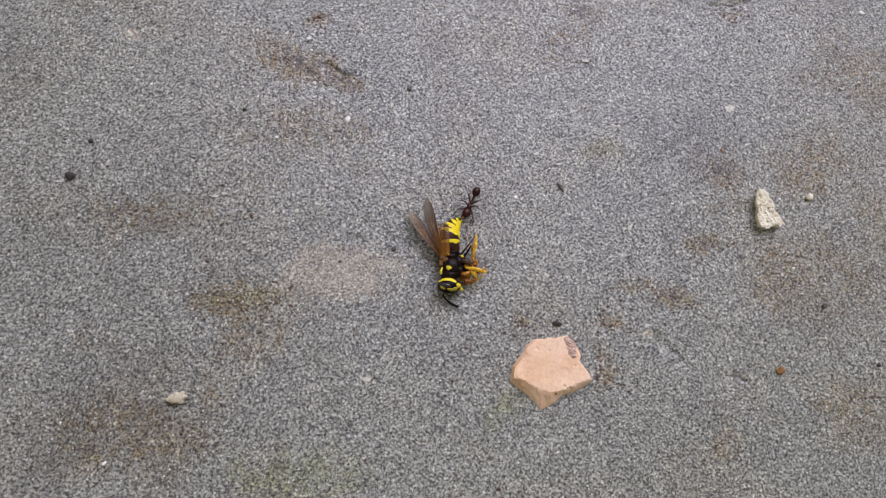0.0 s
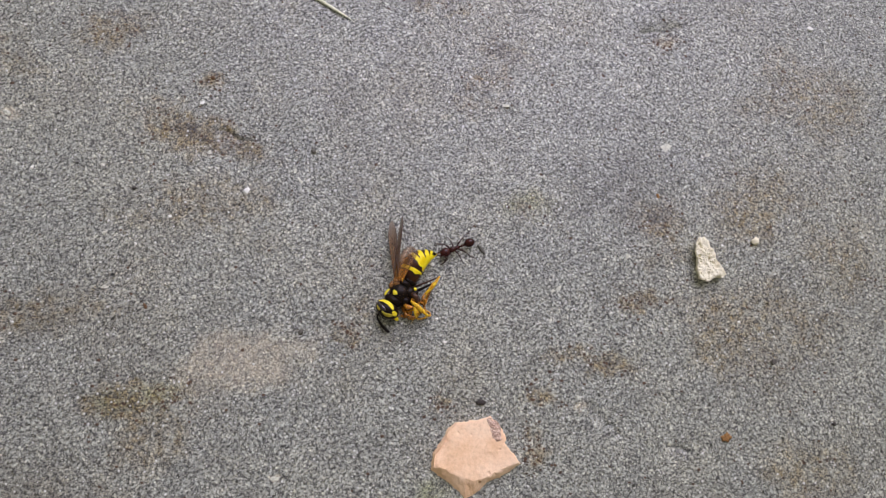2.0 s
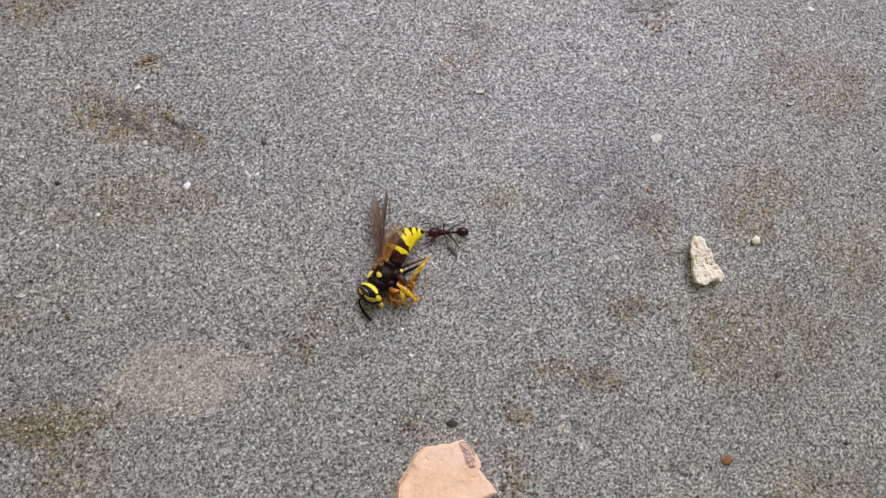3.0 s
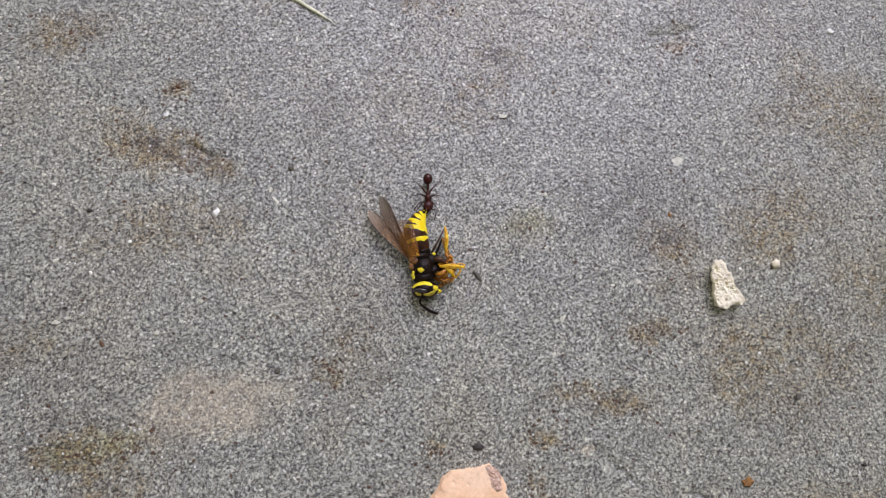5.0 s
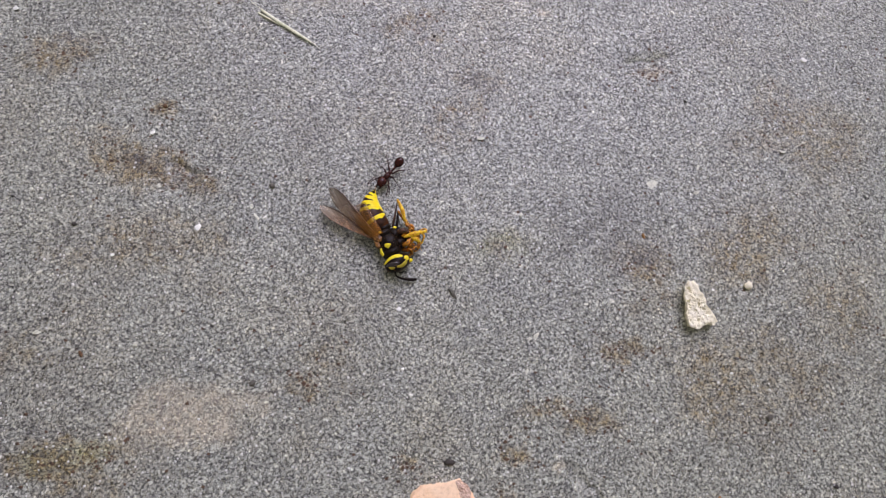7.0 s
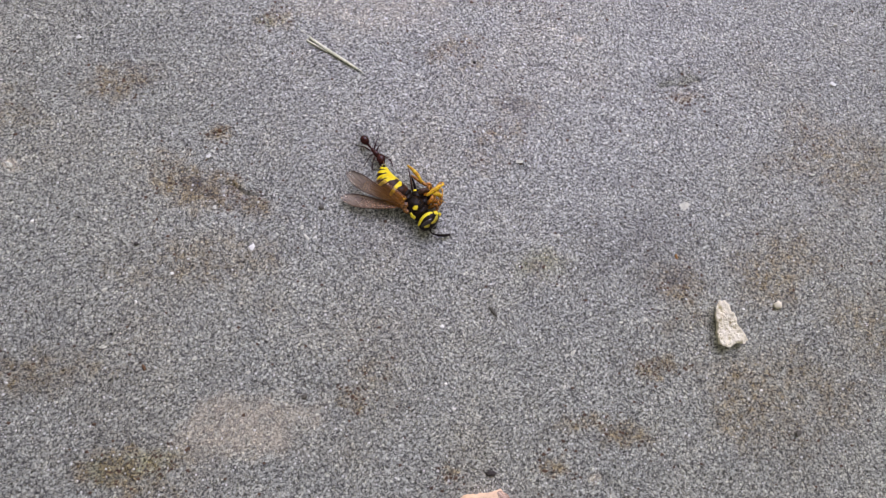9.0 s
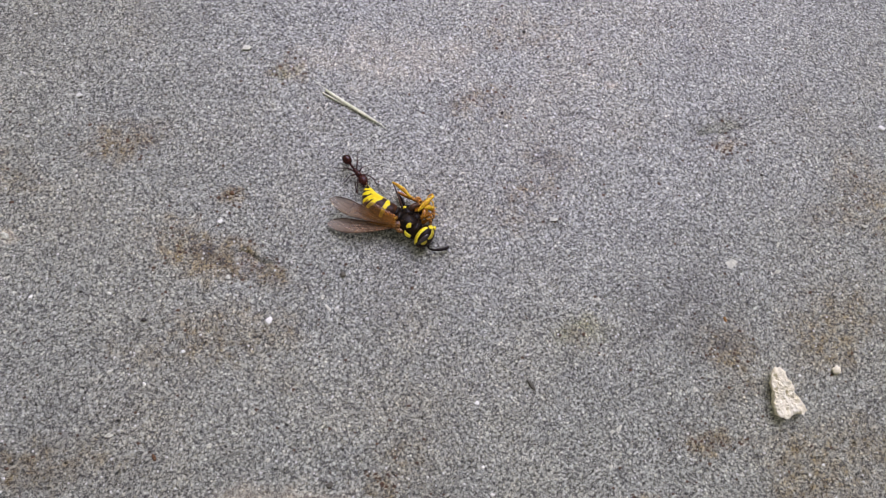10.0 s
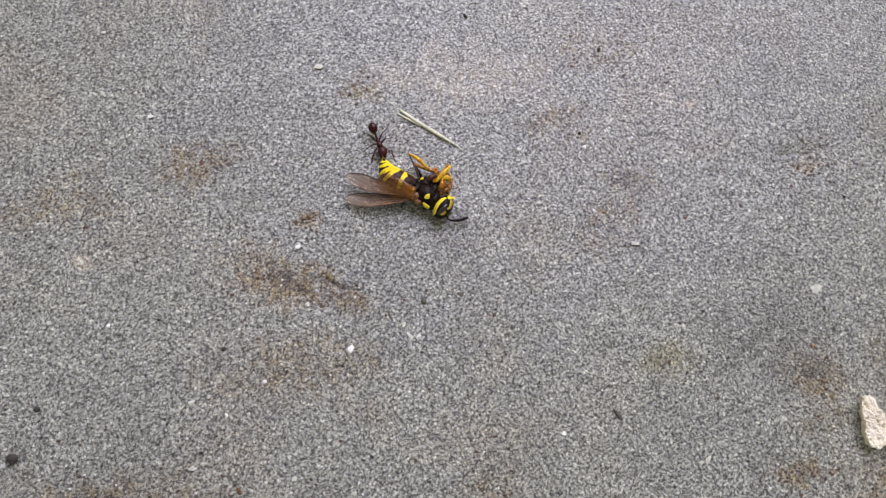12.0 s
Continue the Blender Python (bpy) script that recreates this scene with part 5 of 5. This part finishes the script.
# ---- the ant (its own space: head at the origin, body towards +y) ----
def build_ant():
    root = new("ant")
    tagged(root, "small red-brown ant gripping the wasp's tail", "ant")
    bm = blob((0, 0, 1.15), (0.72, 0.86, 0.58), rough=0.02)
    for v in bm.verts:                                # broader at the back of the head
        v.co.x *= 1.0 + 0.16 * v.co.y
    head = part("head", bm, ANT_RED, root)
    for side in (-1, 1):
        part("eye", blob((0.50 * side, -0.08, 1.33), (0.11, 0.15, 0.12), u=12, v=8), EYE, head)
        part("mandible", tube(smooth_path([(0.32 * side, -0.55, 1.08), (0.30 * side, -0.95, 1.08), (0.06 * side, -1.22, 1.1)], 4), spread([0.16, 0.12, 0.04], 4), 8, flat=0.6), ANT_RED, head)
        part("antenna", tube(smooth_path([(0.22 * side, -0.45, 1.35), (0.85 * side, -0.35, 1.75), (1.25 * side, -0.05, 1.6), (1.55 * side, -0.75, 1.1), (1.65 * side, -1.35, 0.7)], 5),
                             spread([0.055, 0.06, 0.06, 0.07, 0.09], 5), 7), ANT_LEG, head)
    bm = blob((0, 1.25, 1.15), (0.46, 0.66, 0.45), rough=0.03)
    blob((0, 1.95, 1.12), (0.32, 0.60, 0.36), bm, rough=0.03)
    tube([(0, 0.5, 1.15), (0, 0.95, 1.15)], [0.2, 0.24], 10, bm)
    thorax = part("thorax", bm, ANT_RED, root)
    bm = blob((0, 2.85, 1.12), (0.19, 0.24, 0.26))
    blob((0, 3.25, 1.14), (0.22, 0.20, 0.25), bm)
    tube([(0, 2.35, 1.05), (0, 2.8, 1.05), (0, 3.3, 1.1), (0, 3.6, 1.12)], [0.14, 0.12, 0.12, 0.14], 8, bm)
    part("petiole", bm, ANT_RED, root)
    bm = blob((0, 0.80, 0.08), (0.66, 0.88, 0.62))
    for v in bm.verts:
        v.co.x *= 1.08 - 0.14 * (v.co.y - 0.85) ** 2
    gaster = part("gaster", bm, ANT_DARK, root, "shiny dark gaster", at=(0, 3.4, 1.12))

    legs = []
    shapes = [(1.05, [(0.30, 0, 0.85), (0.95, -0.75, 1.45), (1.45, -1.35, 0.55), (1.65, -1.95, 0.06)]),
              (1.55, [(0.28, 0, 0.85), (1.15, 0.10, 1.55), (1.95, 0.15, 0.55), (2.55, 0.20, 0.06)]),
              (2.10, [(0.26, 0, 0.85), (1.05, 0.85, 1.55), (1.75, 1.75, 0.6), (2.15, 2.65, 0.06)])]
    for y0, pts in shapes:
        for side in (-1, 1):
            q = [(p[0] * side * (1.0 if p[2] > 0.8 else 1.12), p[1] * (1.0 if p[2] > 0.8 else 1.12), p[2]) for p in pts]
            pivot = (0.2 * side, y0, 0)
            q = [(p[0] - 0.2 * side, p[1], p[2]) for p in q]
            bm = tube([q[0], (q[1][0] * 0.5 + q[0][0] * 0.5, q[1][1] * 0.5 + q[0][1] * 0.5, q[1][2] * 0.5 + q[0][2] * 0.5 + 0.06), q[1]], [0.10, 0.135, 0.085], 7)
            tube([q[1], q[2]], [0.08, 0.065], 6, bm)
            tube([q[2], ((q[2][0] + q[3][0]) / 2, (q[2][1] + q[3][1]) / 2, (q[2][2] + q[3][2]) / 2 - 0.08), q[3]], [0.06, 0.048, 0.034], 6, bm)
            blob(q[1], (0.085, 0.085, 0.085), bm, u=8, v=6)
            legs.append(part("leg", bm, ANT_LEG, root, at=pivot))
    return root, gaster, legs, head


wasp, wing_low, wing_top, feeler_part = build_wasp()
ant, ant_gaster, ant_legs, ant_head = build_ant()

# seconds, x, y (mm), turn (degrees)
WASP_ROWS = [
    (0.0, 14.24, -25.67, 0.0),
    (0.5, 15.96, -23.03, -11.4),
    (1.0, 15.96, -21.25, -18.5),
    (1.5, 17.75, -20.00, -25.0),
    (2.0, 20.02, -16.89, -33.1),
    (2.5, 22.53, -14.68, -31.9),
    (3.0, 23.49, -13.50, -32.7),
    (3.2, 23.18, -13.46, -32.0),
    (4.8, 25.18, -10.07, -1.4),
    (5.0, 25.85, -9.17, 6.7),
    (5.5, 25.44, -7.88, 12.4),
    (6.0, 25.28, -5.02, 19.5),
    (6.5, 24.69, -4.53, 23.4),
    (7.0, 24.84, -3.00, 25.2),
    (7.2, 23.54, -0.48, 20.5),
    (8.8, 22.58, 4.31, 39.7),
    (9.0, 22.57, 6.42, 46.1),
    (9.5, 20.21, 10.55, 50.8),
    (10.0, 17.62, 14.03, 54.7),
    (10.5, 14.96, 16.74, 54.7),
    (11.0, 12.74, 19.04, 59.4),
    (11.5, 9.71, 21.43, 62.4),
    (12.0, 8.78, 22.70, 56.8),
]
# seconds: how far each wing has swung and the feeler bent, in degrees
WING_ROWS = [
    (0.0, 0.0, 0.0, 0.0),
    (0.5, -0.0, 1.0, -11.5),
    (1.0, -2.5, 9.2, 12.7),
    (1.5, 3.5, 5.0, -3.2),
    (2.0, 1.4, 11.0, 10.7),
    (2.5, 0.8, 10.0, 8.2),
    (3.0, 1.1, 10.6, 6.9),
    (3.2, 2.1, 11.9, 11.1),
    (4.8, -2.3, 3.5, 2.6),
    (5.0, -3.5, 1.8, -7.2),
    (5.5, -8.7, 4.4, 17.5),
    (6.0, -5.1, 4.5, 8.9),
    (6.5, -6.2, 9.9, 21.7),
    (7.0, -3.2, -0.5, -0.5),
    (7.2, -0.6, 1.4, 0.2),
    (8.8, -5.0, 0.7, 4.3),
    (9.0, -1.4, -5.1, -16.4),
    (9.5, -4.4, -6.5, -16.6),
    (10.0, -4.4, -6.1, -15.1),
    (10.5, -6.1, -3.7, -9.0),
    (11.0, -6.0, -1.6, -9.9),
    (11.5, -4.0, -2.4, -5.3),
    (12.0, -3.2, -3.2, -15.4),
]
# seconds: how far the wings stand on edge, 0 flat
WING_ROLL = [(0.0, 0.75), (0.5, 0.8), (1.0, 0.95), (2.0, 1.2), (3.2, 1.15), (4.8, 0.75), (6.0, 0.6), (7.2, 0.55), (8.8, 0.15), (9.5, 0.0), (12.0, 0.0)]
# seconds, head x, y (mm), turn (degrees), gaster raised, head turned (degrees)
ANT_ROWS = [
    (0.0, 17.44, -15.50, -24.2, 5, -12),
    (0.5, 20.71, -13.86, -21.1, 5, -22),
    (1.0, 22.03, -12.17, -4.1, 60, -37),
    (1.5, 24.53, -12.26, -55.8, 5, 0),
    (2.0, 28.29, -10.25, -69.9, 5, -5),
    (2.5, 30.74, -8.20, -88.7, 5, 5),
    (3.0, 31.54, -7.13, -91.1, 5, 13),
    (3.2, 31.18, -6.54, -77.2, 5, 15),
    (4.8, 28.22, -0.06, -6.4, 5, -19),
    (5.0, 27.54, 0.84, -2.5, 5, -25),
    (5.5, 26.75, 3.04, -4.0, 5, -26),
    (6.0, 25.39, 5.49, -22.2, 5, -10),
    (6.5, 24.23, 6.70, -37.8, 10, 9),
    (7.0, 24.16, 7.71, -42.0, 20, 8),
    (7.2, 23.89, 9.75, -61.7, 15, 14),
    (8.8, 18.23, 14.26, 27.8, 5, -17),
    (9.0, 17.21, 15.44, 38.2, 5, -27),
    (9.5, 14.32, 18.92, 32.1, 5, -21),
    (10.0, 11.00, 22.13, 34.9, 5, -13),
    (10.5, 8.20, 25.45, 32.9, 5, -14),
    (11.0, 5.38, 26.94, 39.8, 5, -15),
    (11.5, 2.72, 28.70, 7.9, 55, -5),
    (12.0, 2.41, 30.75, 18.4, 5, -13),
]


def between(rows, t, k):
    for a, b in zip(rows, rows[1:]):
        if t <= b[0]:
            return a[k] + (b[k] - a[k]) * (t - a[0]) / (b[0] - a[0])
    return rows[-1][k]


def motions():
    walk(wasp, [(t, pose(x * MM, y * MM, 0.0001, 0, 0, turn)) for t, x, y, turn in WASP_ROWS])
    # the wings swing on their hinges, and turn from half on edge to flat as the body rolls
    for (ob, axis), k, most in ((wing_low, 1, 40.0), (wing_top, 2, -58.0)):
        base = ob.location.copy()
        walk(ob, [(row[0], pose(*base, 0, 0, row[k]) @ Matrix.Rotation(radians(most * between(WING_ROLL, row[0], 1)), 4, axis)) for row in WING_ROWS])
    base = feeler_part.location.copy()
    walk(feeler_part, [(row[0], pose(*base, 0, 0, row[3])) for row in WING_ROWS])
    walk(ant, [(t, pose(x * MM, y * MM, 0.0001, 0, 0, turn)) for t, x, y, turn, up, nod in ANT_ROWS])
    walk(ant_head, [(row[0], pose(0, 0, 0, 0, 0, row[5])) for row in ANT_ROWS])
    base = ant_gaster.location.copy()
    walk(ant_gaster, [(row[0], pose(*base, row[4], 0, 0)) for row in ANT_ROWS])
    # alternating tripods, stepping about three times a second while it hauls
    for n, ob in enumerate(ant_legs):
        base = ob.location.copy()
        phase = math.pi * ((n // 2 + n % 2) % 2)
        side = -1 if n % 2 == 0 else 1
        rows = []
        for step in range(0, 145):
            t = step / 12
            swing = 16 * math.sin(2 * math.pi * 2.7 * t + phase) * side
            lift = 6 * max(0.0, math.cos(2 * math.pi * 2.7 * t + phase))
            rows.append((t, pose(*base, 0, -lift * side, swing)))
        walk(ob, rows)


motions()
